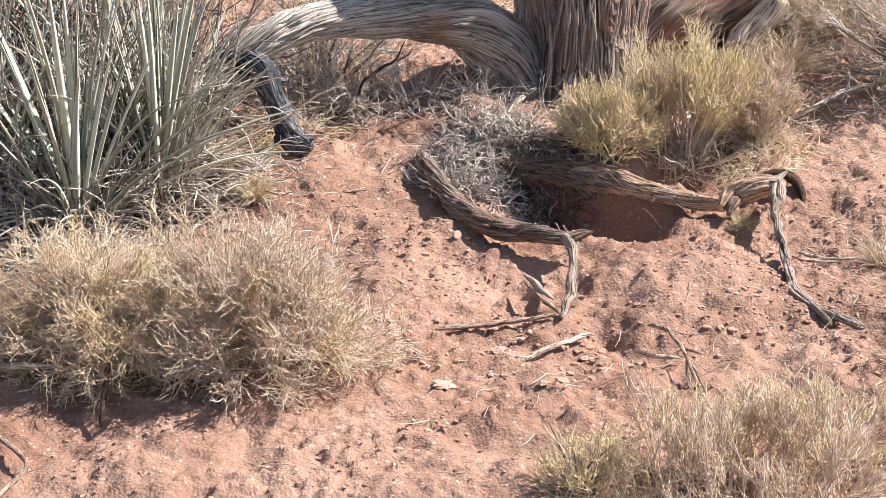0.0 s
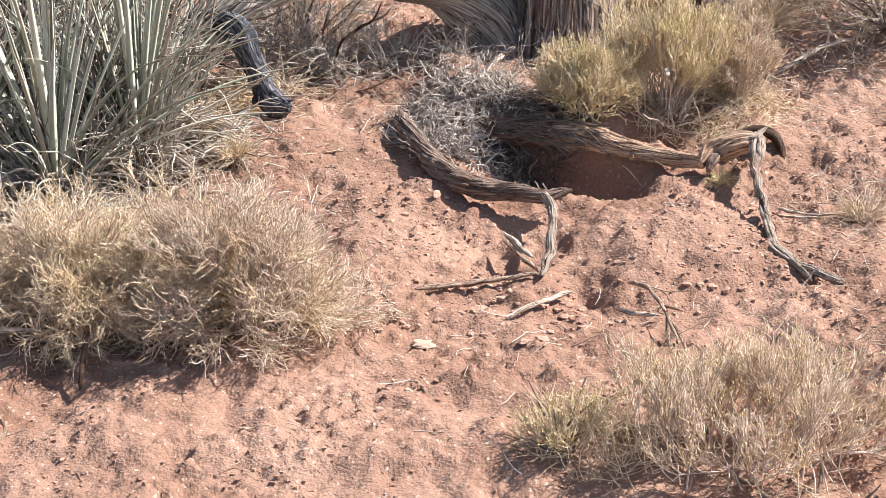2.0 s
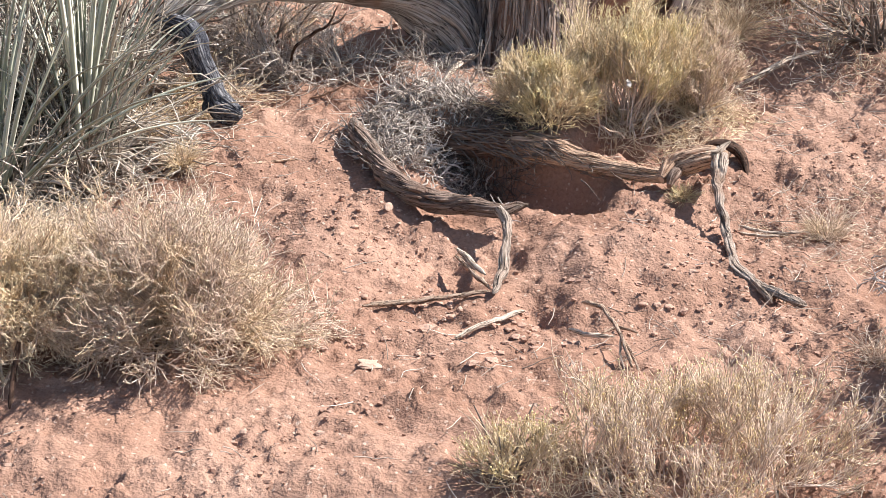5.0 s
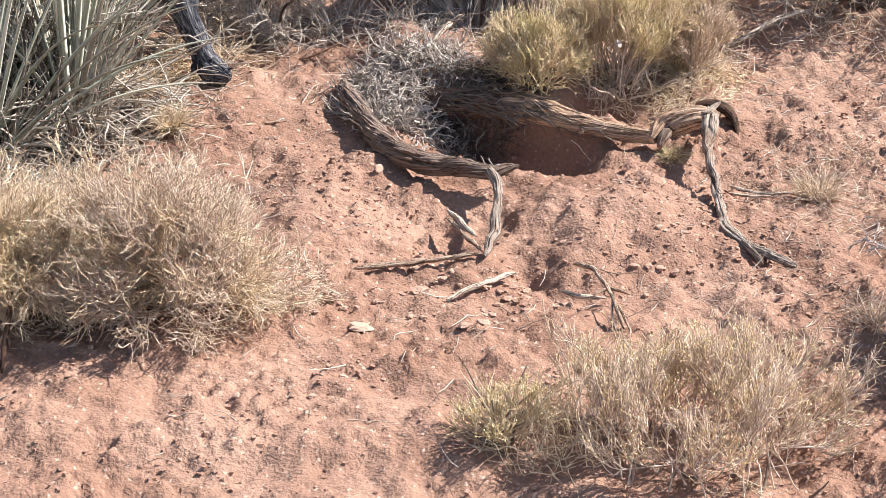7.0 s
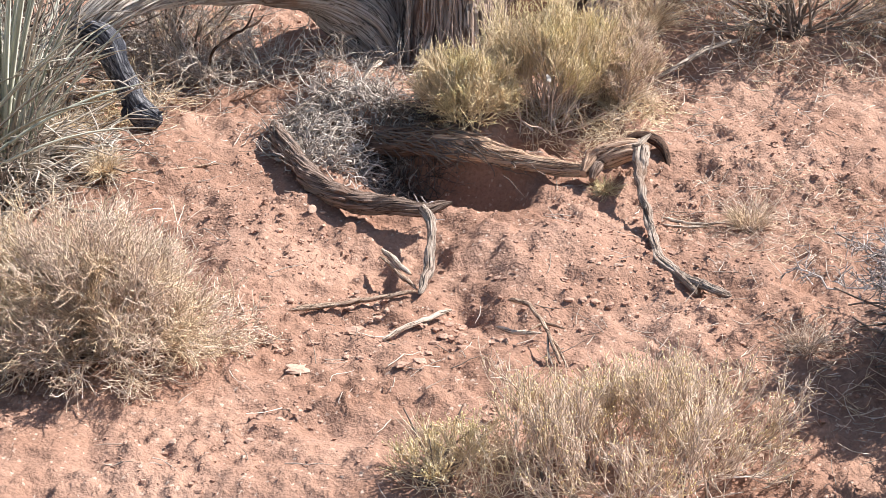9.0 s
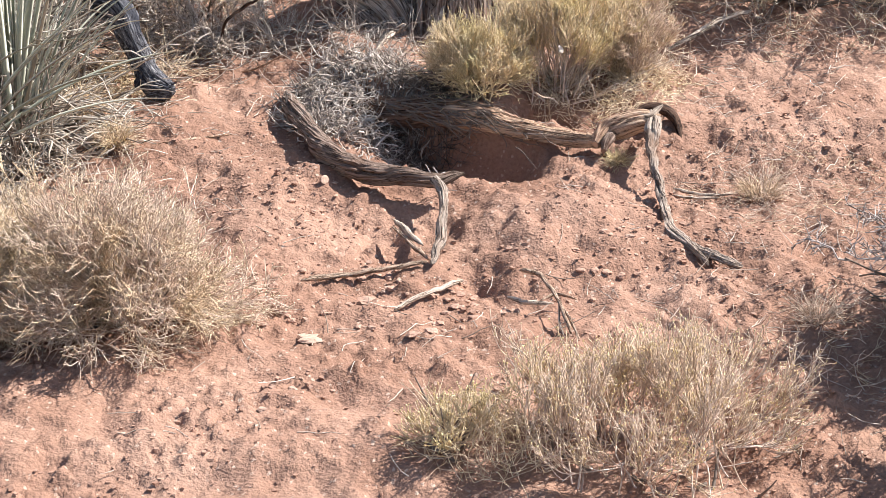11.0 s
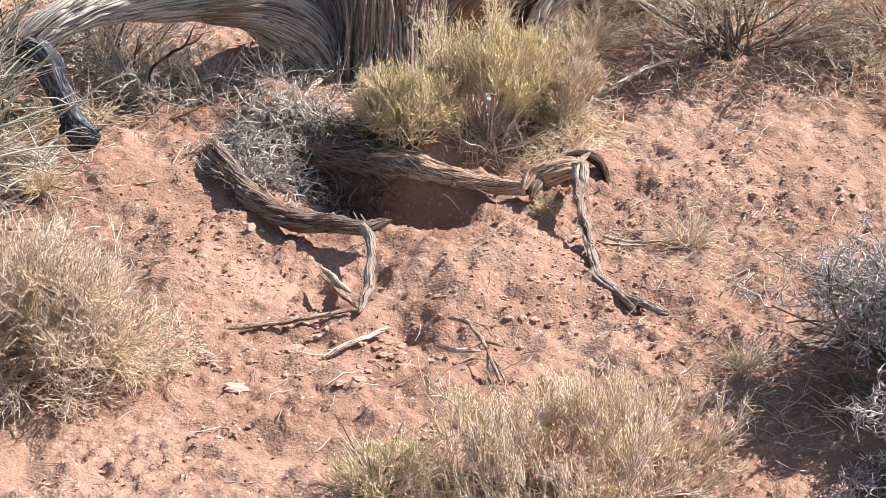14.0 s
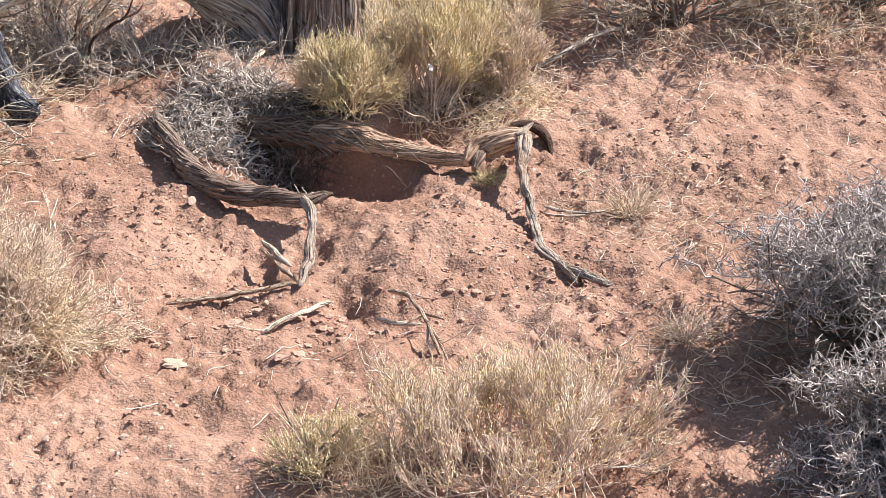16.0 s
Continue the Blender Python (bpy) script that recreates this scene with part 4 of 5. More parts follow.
def yucca(x, y, label, count, size, lean=(0.0, 0.0), low=0.95, sprawl=()):
    top = thing("yucca", x, y, gz(x, y), label, "yucca", "yuccas under the tree")
    z0 = 0.05
    roots, ways = [], []
    for k in range(count):
        f = (k + 0.5) / count
        az = k * 2.39996 + rng.normal(0, 0.25)
        tilt = 0.06 + low * f ** 1.25 + rng.normal(0, 0.13)
        which = rng.choice((0, 1, 5, 6)) if f < 0.55 else rng.choice((1, 2, 3, 4, 6))
        if k >= count - len(sprawl):
            az, tilt = sprawl[count - 1 - k]
            which = 3
        ob = new("leaf", LEAVES[which])
        ob.parent = top
        s = size * rng.uniform(0.75, 1.1)
        turn = Matrix.Rotation(az, 4, "Z") @ Matrix.Rotation(-tilt, 4, "X")
        lx, ly = lean
        ob.matrix_local = Matrix.Translation((0.06 * math.cos(az + 1.57) * f, 0.06 * math.sin(az + 1.57) * f, z0 + 0.04 * (1 - f))) @ Matrix.Rotation(lx, 4, "Y") @ Matrix.Rotation(ly, 4, "X") @ turn @ Matrix.Diagonal((s * rng.uniform(0.75, 1.30), s, s, 1))
        roots.append(ob.matrix_local.translation.copy())
        ways.append((ob.matrix_local.to_3x3() @ Vector((0, 0.12, 1))).normalized())
    base = np.array([x, y, gz(x, y)])
    # threads that peel from the leaf margins
    n = 110
    pick = rng.integers(0, count, n)
    st = base + np.array([roots[i] + ways[i] * size * rng.uniform(0.08, 0.42) for i in pick]) + rng.normal(0, 0.006, (n, 3))
    T = wander(st, rng.normal(0, 1, (n, 3)), rng.uniform(0.04, 0.13, n), 10, 0.42, -0.2)
    each("leaf_thread", T, taper(T, 0.0012, 0.0007), 3, THREAD, top)
    # skirt of dead leaves
    n = 130
    az = rng.uniform(0, 2 * np.pi, n)
    st = base + np.column_stack([0.04 * np.cos(az), 0.04 * np.sin(az), rng.uniform(0.01, 0.07, n)])
    d = np.column_stack([np.cos(az), np.sin(az), rng.uniform(-0.1, 1.8, n)])
    d /= np.linalg.norm(d, axis=1, keepdims=True)
    P = above(wander(st, d, rng.uniform(0.12, 0.30, n) * size, 8, 0.12, -1.3))
    R = np.array([0.8, 1, 1, 1, 0.9, 0.75, 0.5, 0.12])[None] * rng.uniform(0.002, 0.0045, (n, 1))
    each("dead_leaf", P, R, 4, DEADLEAF, top, "grey withered leaf")
    return top


yucca(-1.17, 0.30, "grey-green narrow-leaved yucca with peeling white threads", 46, 1.22, (0.0, 0.0), 0.72, ((-1.50, 0.62), (-1.62, 0.80), (-1.75, 0.92), (-1.35, 0.55), (-2.1, 0.75)))
yucca(-0.97, 0.50, "tall upright grey-green yucca beside the arching limb", 50, 1.16, (0.04, -0.02), 0.40)
yucca(-1.45, 0.48, "dense grey-green yucca with withered lower leaves", 40, 1.2, (0.0, 0.0), 0.7)
yucca(-1.60, 0.85, "large yucca half hidden behind its neighbours", 40, 1.3, (0.0, 0.0), 0.8)
yucca(-1.20, 0.92, "yucca with tan old leaves at the limb's foot", 36, 1.1, (0.0, 0.0), 0.6)


# ---- shrubs ----
spray_shrub("snakeweed", "dry tan wiry snakeweed dome on bare soil", -0.57, -0.42, 0.36, 0.31, 0.41, 92, 8, 8, GREYTAN, GREYTAN, STRAW, 0.22, 0.07, 0.0, cone=0.42, rise=0.0)
spray_shrub("snakeweed", "straw-coloured dry snakeweed leaning from the yucca", -0.99, -0.40, 0.37, 0.29, 0.36, 84, 8, 8, MAUVE, TAN, STRAW, 0.20, 0.06, 0.0, cone=0.40, rise=-0.05)
spray_shrub("snakeweed", "low straw-coloured snakeweed on bare ground", 0.56, -1.00, 0.46, 0.36, 0.31, 66, 5, 7, MAUVE, GREYTAN, YELLOW, 0.35, 0.26, 0.18, cone=0.16, rise=0.9)
spray_shrub("snakeweed", "small yellowish snakeweed tuft beside a larger one", 0.16, -0.99, 0.15, 0.13, 0.14, 12, 4, 6, GREENTAN, GREENTAN, YELLOW, 0.9, 0.05, 0.2, cone=0.16, rise=0.9)
spray_shrub("rabbitbrush", "yellow-green rabbitbrush with bare grey stems below, at the trunk's foot", 0.54, 0.84, 0.28, 0.20, 0.345, 60, 6, 8, MAUVE, GREENTAN, YELLOW, 0.6, 0.10, 0.42, cone=0.15, rise=0.9, woody=(50, 0.12, 0.22, MAUVE), head=0.0029)
spray_shrub("rabbitbrush", "bright yellow-tipped rabbitbrush clump above the burrow", 0.30, 0.67, 0.17, 0.11, 0.235, 42, 6, 8, GREENTAN, GREENTAN, YELLOW, 0.7, 0.05, 0.15, cone=0.18, rise=0.6, head=0.0029)
spray_shrub("rabbitbrush", "grey straggling side of the rabbitbrush", 0.75, 0.90, 0.13, 0.13, 0.26, 30, 6, 7, MAUVE, GREYTAN, STRAW, 0.3, 0.05, 0.3, cone=0.16, rise=0.8, woody=(24, 0.08, 0.2, GREYTAN))
thorn_bush("blackbrush", "silver-grey stiff thorny blackbrush, bare of twigs near the soil", 1.47, -0.60, 0.58, 0.46, 0.50, (DARKTWIG, SILVER, SILVER), 110, 0.0060, (14, 7, 4), bend=0.42, low=0.36, compact=0.5, bare=0.45, spread=0.75, clear=0.17)
thorn_bush("blackbrush", "low silver-grey thorny blackbrush at the clearing's edge", 1.46, -1.08, 0.44, 0.24, 0.42, (DARKTWIG, SILVER, SILVER), 84, 0.0062, (8, 6, 4), bend=0.42, low=0.08, compact=0.5, bare=0.4, spread=0.75)
thorn_bush("sagebrush", "straggly grey sagebrush with bare limbs", 1.36, 1.36, 0.54, 0.34, 0.45, (DARKTWIG, PILE, GREYTAN), 32, 0.0052, (7, 5, 4), SAGE, 0.45, bend=0.10, spread=0.42)
thorn_bush("sagebrush", "dry grey sagebrush at the edge of the clearing", 1.95, 1.42, 0.45, 0.34, 0.36, (DARKTWIG, GREYTAN, TAN), 28, 0.005, (7, 5, 4), SAGE, 0.4, bend=0.10, spread=0.42)
thorn_bush("sagebrush", "pale low sagebrush behind the juniper", 0.98, 1.85, 0.35, 0.3, 0.30, (PILE, WHITEN, GREYTAN), 18, 0.0045, (7, 5, 4), SAGE, 0.4, bend=0.10, spread=0.42)
thorn_bush("dead_shrub", "leafless grey shrub under the arching limb", -0.58, 1.36, 0.26, 0.2, 0.34, (DARKTWIG, PILE, PILE), 26, 0.005, (7, 5, 3), bend=0.10, spread=0.45)
thorn_bush("dead_shrub", "small bare grey-brown shrub in the limb's shade", -0.30, 1.14, 0.16, 0.10, 0.16, (WHITEN, WHITEN, PILE), 14, 0.004, (4, 3, 2), bend=0.12, spread=0.5)
thorn_bush("dead_shrub", "small bare shrub beside the charred branch", -0.50, 1.12, 0.16, 0.12, 0.22, (PILE, PILE, WHITEN), 18, 0.004, (5, 4, 3), bend=0.10, spread=0.45)
thorn_bush("dead_shrub", "leafless shrub far under the limb", -0.20, 1.95, 0.2, 0.16, 0.10, (GREYTAN, GREYTAN, TAN), 10, 0.003, (4, 3, 3))


stone("pale_flake", 0.511, 0.600, 0.0145, 0.35, THREADSTONE, "bleached pale flake caught in the rabbitbrush", 77, 0.1, 30)
bpy.data.objects["pale_flake"].matrix_world = pose(0.516, 0.625, 0.090, 70, 10, 60)


# ---- brush pile beside the burrow ----
def build_pile():
    n = 1150
    cx, cy = -0.06, 0.71
    a = rng.uniform(0, 2 * np.pi, n)
    r = np.sqrt(rng.random(n))
    x, y = cx + 0.19 * r * np.cos(a) + rng.normal(0, 0.015, n), cy + 0.22 * r * np.sin(a) + rng.normal(0, 0.02, n)
    z = ground_z(x, y, False) + rng.uniform(0, 1, n) * 0.055 * (1 - r ** 2) + 0.006
    d = np.column_stack([rng.normal(0, 1, n), rng.normal(0, 1, n), rng.normal(0, 0.35, n)])
    d /= np.linalg.norm(d, axis=1, keepdims=True)
    P = above(wander(np.column_stack([x, y, z]), d, rng.uniform(0.03, 0.10, n), 6, 0.36))
    Q = above(offshoots(P, 2, 0.3, 1.0, (0.015, 0.04), 0.7, 3, 0.15))
    top = thing("brush_pile", cx, cy, gz(cx, cy), "heap of bleached grey juniper twigs beside the burrow", "brush pile")
    each("twig", P[:290], taper(P[:290], 0.0030, 0.0014), 5, PILE, top)
    part("twig_litter", mesh_from("twig_litter", *joined(tubes(P[290:], taper(P[290:], 0.0024, 0.0012), 4), tubes(Q, taper(Q, 0.0014, 0.0007), 3)), PILE), top, kind="stuff")


build_pile()


# ---- dry grass and litter tufts ----
for gx_, gy_, r_, h_, n_, mat_, lab_ in (
        (-0.82, 0.66, 0.12, 0.09, 300, TAN, "dry straw grass under the yucca"),
        (-0.70, 0.50, 0.11, 0.05, 220, TAN, "flattened dry grass on the bank"),
        (0.74, 0.92, 0.13, 0.08, 260, TAN, "dry grass between rabbitbrush and log"),
        (0.66, 0.42, 0.05, 0.05, 160, GREENTAN, "small olive tuft below the log end"),
        (1.02, 0.22, 0.14, 0.02, 140, GREYTAN, "thin flattened dry grass on trampled soil"),
        (1.02, -0.50, 0.12, 0.04, 100, GREYTAN, "dry grass in the blackbrush's shade"),
        (-0.95, 0.02, 0.16, 0.12, 260, TAN, "straw grass between yucca and snakeweed"),
        (1.10, 1.72, 0.24, 0.20, 420, TAN, "straw grass behind the sagebrush"),
        (1.62, 1.86, 0.26, 0.22, 420, TAN, "tall straw grass at the clearing's edge"),
        (2.05, 1.95, 0.24, 0.20, 320, GREYTAN, "dry grass at the edge of the clearing"),
        (0.92, 1.42, 0.16, 0.14, 260, TAN, "straw grass beside the bleached buttress"),
        (0.36, 1.02, 0.10, 0.22, 60, SILVER, "bare upright stems before the trunk")):
    tuft("dry_grass", lab_, gx_, gy_, r_, h_, int(n_ * 1.6), mat_, 0.9)


def tangle(name, label, cx, cy, rx, ry, h, n, mat, length=(0.05, 0.2), thick=0.0016, rise=0.45):
    """Fallen and standing dry stalks, criss-cross, densest in the middle."""
    a, r = rng.uniform(0, 2 * np.pi, n), np.sqrt(rng.random(n))
    x, y = cx + rx * r * np.cos(a), cy + ry * r * np.sin(a)
    z = ground_z(x, y, False) + h * 0.5 * rng.random(n) ** 2 * (1 - r ** 2) + 0.003
    d = np.column_stack([rng.normal(0, 1, n), rng.normal(0, 1, n), rng.normal(rise, rise, n)])
    d /= np.linalg.norm(d, axis=1, keepdims=True)
    P = above(wander(np.column_stack([x, y, z]), d, rng.uniform(*length, n), 7, 0.2, -0.4))
    Q = above(offshoots(P, 1, 0.3, 1.0, (0.02, 0.06), 0.6, 4, 0.2))
    ob = new(name, mesh_from(name, *joined(tubes(P, taper(P, thick, thick * 0.4), 3), tubes(Q, taper(Q, thick * 0.5, thick * 0.3), 3)), mat))
    return tagged(ob, label, "plant litter", kind="stuff")


tangle("dry_stalks", "tangle of grey dry stalks under the arching limb", -0.52, 1.14, 0.24, 0.18, 0.08, 240, PILE, (0.05, 0.18), 0.0016)
tangle("dry_stalks", "pale bare stalks in the limb's shade", -0.32, 1.08, 0.28, 0.10, 0.12, 60, WHITEN, (0.08, 0.20), 0.0020, 0.7)
tangle("dry_stalks", "dry grass on the open ground behind the limb", -0.35, 1.95, 0.75, 0.35, 0.05, 420, TAN, (0.05, 0.16), 0.0018, 0.6)
tangle("dry_stalks", "thin upright stalks before the trunk", -0.12, 1.08, 0.26, 0.08, 0.05, 36, WHITEN, (0.06, 0.15), 0.0018, 1.6)
tangle("dry_stalks", "brown twigs under the arching limb", -0.56, 1.30, 0.18, 0.16, 0.2, 160, GREYTAN, (0.08, 0.25), 0.0018, 0.9)
tangle("dry_stalks", "pale twigs at the trunk's foot", 0.0, 1.05, 0.20, 0.16, 0.08, 150, PILE, (0.05, 0.18), 0.0020, 0.4)
tangle("dry_stalks", "dry stalks beneath the rabbitbrush", 0.64, 0.74, 0.20, 0.12, 0.07, 340, TAN, (0.04, 0.12), 0.0014, 0.5)
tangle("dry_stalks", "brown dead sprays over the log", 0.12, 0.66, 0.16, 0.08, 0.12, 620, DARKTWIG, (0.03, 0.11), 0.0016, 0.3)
tangle("dry_stalks", "dry stalks on the slope behind the log end", 0.78, 0.88, 0.16, 0.14, 0.05, 260, TAN, (0.04, 0.12), 0.0013, 0.3)
tangle("dry_stalks", "dry stalks below the sagebrush", 1.42, 1.12, 0.42, 0.16, 0.08, 150, GREYTAN, (0.05, 0.18), 0.0016, 0.5)
tangle("dry_stalks", "dry stalks at the clearing's edge", 1.85, 1.18, 0.35, 0.16, 0.08, 220, TAN, (0.05, 0.16), 0.0015, 0.5)
tangle("dry_stalks", "dry stalks between two snakeweeds", 0.24, -1.0, 0.16, 0.12, 0.12, 260, TAN, (0.05, 0.16), 0.0012, 0.9)
tangle("leaf_litter", "bleached dead yucca leaves on the bank", -0.86, 0.62, 0.20, 0.20, 0.05, 260, DEADLEAF, (0.08, 0.26), 0.0032, 0.15)
tangle("leaf_litter", "grey dead leaves heaped under the yuccas", -1.22, 0.12, 0.28, 0.16, 0.12, 420, DEADLEAF, (0.10, 0.32), 0.0032, 0.3)
tangle("leaf_litter", "grey dead leaves between the yuccas", -1.20, 0.42, 0.28, 0.18, 0.22, 420, DEADLEAF, (0.15, 0.4), 0.0034, 1.0)
tangle("leaf_litter", "brown dead leaves standing behind the yuccas", -1.25, 0.72, 0.42, 0.14, 0.3, 620, DEADLEAF, (0.25, 0.6), 0.0048, 2.2)
tangle("leaf_litter", "withered leaves standing between yucca and limb", -1.02, 0.68, 0.14, 0.12, 0.3, 300, DEADLEAF, (0.2, 0.45), 0.0042, 3.0)
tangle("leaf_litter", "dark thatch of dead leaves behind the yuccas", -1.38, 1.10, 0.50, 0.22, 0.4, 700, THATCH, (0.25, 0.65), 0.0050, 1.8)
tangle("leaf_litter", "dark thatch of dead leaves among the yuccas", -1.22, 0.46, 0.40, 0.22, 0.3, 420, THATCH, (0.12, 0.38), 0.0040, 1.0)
tangle("dry_stalks", "straw and twigs by the charred branch", -0.72, 0.92, 0.18, 0.14, 0.06, 320, TAN, (0.06, 0.2), 0.0016, 0.35)
tangle("dry_stalks", "matted dry grass on trampled soil", 1.10, 0.22, 0.30, 0.30, 0.02, 420, GREYTAN, (0.02, 0.06), 0.0012, 0.05)
tangle("dry_stalks", "dry twigs in the blackbrush's shade", 1.10, -0.62, 0.28, 0.22, 0.05, 150, GREYTAN, (0.04, 0.11), 0.0014, 0.3)


# ---- loose sticks and fallen leaves ----
for nm_, lab_, pts_, mat_ in (
        ("stick", "split brown stick lying before the burrow", [(-0.179, -0.228, -0.225, 0.0050), (-0.044, -0.207, -0.210, 0.0068), (0.127, -0.173, -0.194, 0.0055)], BROWNWOOD),
        ("stick", "thin brown stick lying on another", [(-0.160, -0.209, -0.218, 0.0034), (-0.051, -0.205, -0.208, 0.0041)], BROWNWOOD),
        ("stick", "short broken stick under the hanging root", [(0.046, 0.034, -0.188, 0.0043), (0.087, -0.044, -0.197, 0.0071), (0.132, -0.153, -0.198, 0.0041)], BROWNWOOD),
        ("stick", "pale bleached stick on the soil", [(0.045, -0.365, -0.232, 0.0053), (0.105, -0.313, -0.224, 0.0067), (0.213, -0.232, -0.218, 0.0068)], PALEWOOD),
        ("arched_stick", "brown arched root sticking out of the soil", [(0.349, -0.252, -0.182, 0.0054), (0.392, -0.300, -0.174, 0.0067), (0.426, -0.395, -0.189, 0.0053), (0.451, -0.497, -0.233, 0.0052)], BROWNWOOD),
        ("frayed_fibre", "frayed tan fibres at the arched root's end", [(0.436, -0.420, -0.200, 0.0030), (0.455, -0.460, -0.222, 0.0034), (0.470, -0.530, -0.238, 0.0020)], BROWNWOOD),
        ("frayed_fibre", "frayed tan fibres at the arched root's end", [(0.430, -0.410, -0.198, 0.0028), (0.428, -0.455, -0.224, 0.0030), (0.436, -0.510, -0.240, 0.0018)], PALEWOOD),
        ("stick", "pale tan stick lying at the arched root's foot", [(0.318, -0.290, -0.236, 0.0050), (0.360, -0.335, -0.230, 0.0062), (0.420, -0.345, -0.228, 0.0050)], PALEWOOD),
        ("stick", "splintered pale stick beside the hanging root", [(0.050, 0.060, -0.180, 0.0060), (0.085, -0.010, -0.186, 0.0075), (0.120, -0.080, -0.190, 0.0045)], PALEWOOD),
        ("stick", "crooked pale stick below the sagebrush", [(0.877, 1.049, -0.050, 0.0044), (0.968, 1.111, -0.022, 0.0085), (1.056, 1.180, 0.006, 0.0095), (1.154, 1.210, 0.024, 0.0090)], PALEWOOD),
        ("broken_stem", "dark broken stem under the snakeweed", [(-0.926, -0.608, -0.150, 0.0065), (-0.926, -0.687, -0.204, 0.0064), (-0.928, -0.737, -0.257, 0.0051)], DARKWOOD),
        ("curled_stick", "curled tan root on the soil", [(-1.188, -0.788, -0.239, 0.0064), (-1.102, -0.869, -0.243, 0.0063), (-1.051, -0.950, -0.247, 0.0062), (-1.076, -1.015, -0.261, 0.0049), (-1.100, -1.094, -0.265, 0.0048)], BROWNWOOD),
        ("forked_stick", "pale bare branch at the trunk's foot", [(-0.217, 0.772, -0.074, 0.0049), (-0.104, 0.883, -0.048, 0.0066), (-0.005, 0.941, -0.029, 0.0067), (0.055, 1.056, -0.002, 0.0085), (0.102, 1.107, 0.016, 0.0069)], PALEWOOD),
        ("stick", "pale upright branch stub before the trunk", [(0.150, 1.069, -0.030, 0.0051), (0.193, 1.103, 0.005, 0.0086), (0.219, 1.174, 0.056, 0.0069)], PALEWOOD),
        ("dead_leaf", "bleached curved dead yucca leaf", [(-0.919, 0.571, -0.134, 0.0080), (-0.861, 0.618, -0.127, 0.0113), (-0.815, 0.737, -0.109, 0.0066)], PALEWOOD),
        ("dead_leaf", "fallen tan yucca leaf on the soil", [(-0.950, 0.507, -0.154, 0.0048), (-0.802, 0.456, -0.157, 0.0063), (-0.649, 0.490, -0.157, 0.0031)], PALEWOOD),
        ("dead_leaf", "fallen thin yucca leaf on the soil", [(-0.585, 0.477, -0.158, 0.0031), (-0.492, 0.501, -0.153, 0.0047), (-0.393, 0.546, -0.148, 0.0032)], LOGWOOD),
        ("dead_leaf", "fallen tan yucca leaf on the soil", [(-0.837, 0.360, -0.176, 0.0046), (-0.757, 0.335, -0.178, 0.0046), (-0.679, 0.319, -0.184, 0.0031)], PALEWOOD),
        ("dead_leaf", "bleached dead yucca leaf under the rosette", [(-1.400, 0.129, -0.184, 0.0061), (-1.324, 0.120, -0.184, 0.0075), (-1.279, 0.152, -0.192, 0.0045)], PALEWOOD),
        ("dead_leaf", "bleached split stalk under the snakeweed", [(-1.234, -0.531, -0.217, 0.0067), (-1.138, -0.544, -0.197, 0.0080), (-1.050, -0.526, -0.206, 0.0040)], PALEWOOD),
        ("dead_leaf", "bleached stalk beside the charred branch", [(-0.922, 0.904, -0.084, 0.0084), (-0.789, 0.919, -0.082, 0.0101), (-0.672, 0.918, -0.082, 0.0067)], PALEWOOD),
        ("stick", "thin pale stick on trampled soil", [(0.796, 0.254, -0.176, 0.0045), (0.865, 0.212, -0.176, 0.0045), (0.953, 0.211, -0.173, 0.0030)], PALEWOOD),
        ("stick", "thin pale stick on trampled soil", [(0.785, 0.220, -0.181, 0.0030), (0.848, 0.195, -0.179, 0.0045), (0.907, 0.199, -0.178, 0.0030)], PALEWOOD),
        ("stick", "thin brown twig against the arched root", [(0.478, -0.350, -0.215, 0.0027), (0.433, -0.322, -0.215, 0.0040), (0.392, -0.342, -0.221, 0.0027)], BROWNWOOD),
        ("stick", "long thin brown stick under the limb", [(-0.620, 0.948, -0.088, 0.0042), (-0.483, 0.971, -0.082, 0.0033), (-0.368, 0.962, -0.084, 0.0033), (-0.260, 0.964, -0.035, 0.0033)], LOGWOOD),
        ("dark_branch", "dark crooked twig under the limb", [(-0.456, 1.144, -0.068, 0.0043), (-0.426, 0.957, 0.064, 0.0041), (-0.373, 0.975, 0.106, 0.0053), (-0.330, 0.943, 0.141, 0.0039), (-0.300, 0.940, 0.201, 0.0020)], DARKWOOD),
        ("dark_branch", "thin dark twig forking off under the limb", [(-0.333, 0.935, 0.140, 0.0033), (-0.295, 0.955, 0.153, 0.0030), (-0.274, 0.971, 0.176, 0.0016)], DARKWOOD)):
    stick(nm_, lab_, pts_, mat_, 14, len(lab_) + len(nm_))


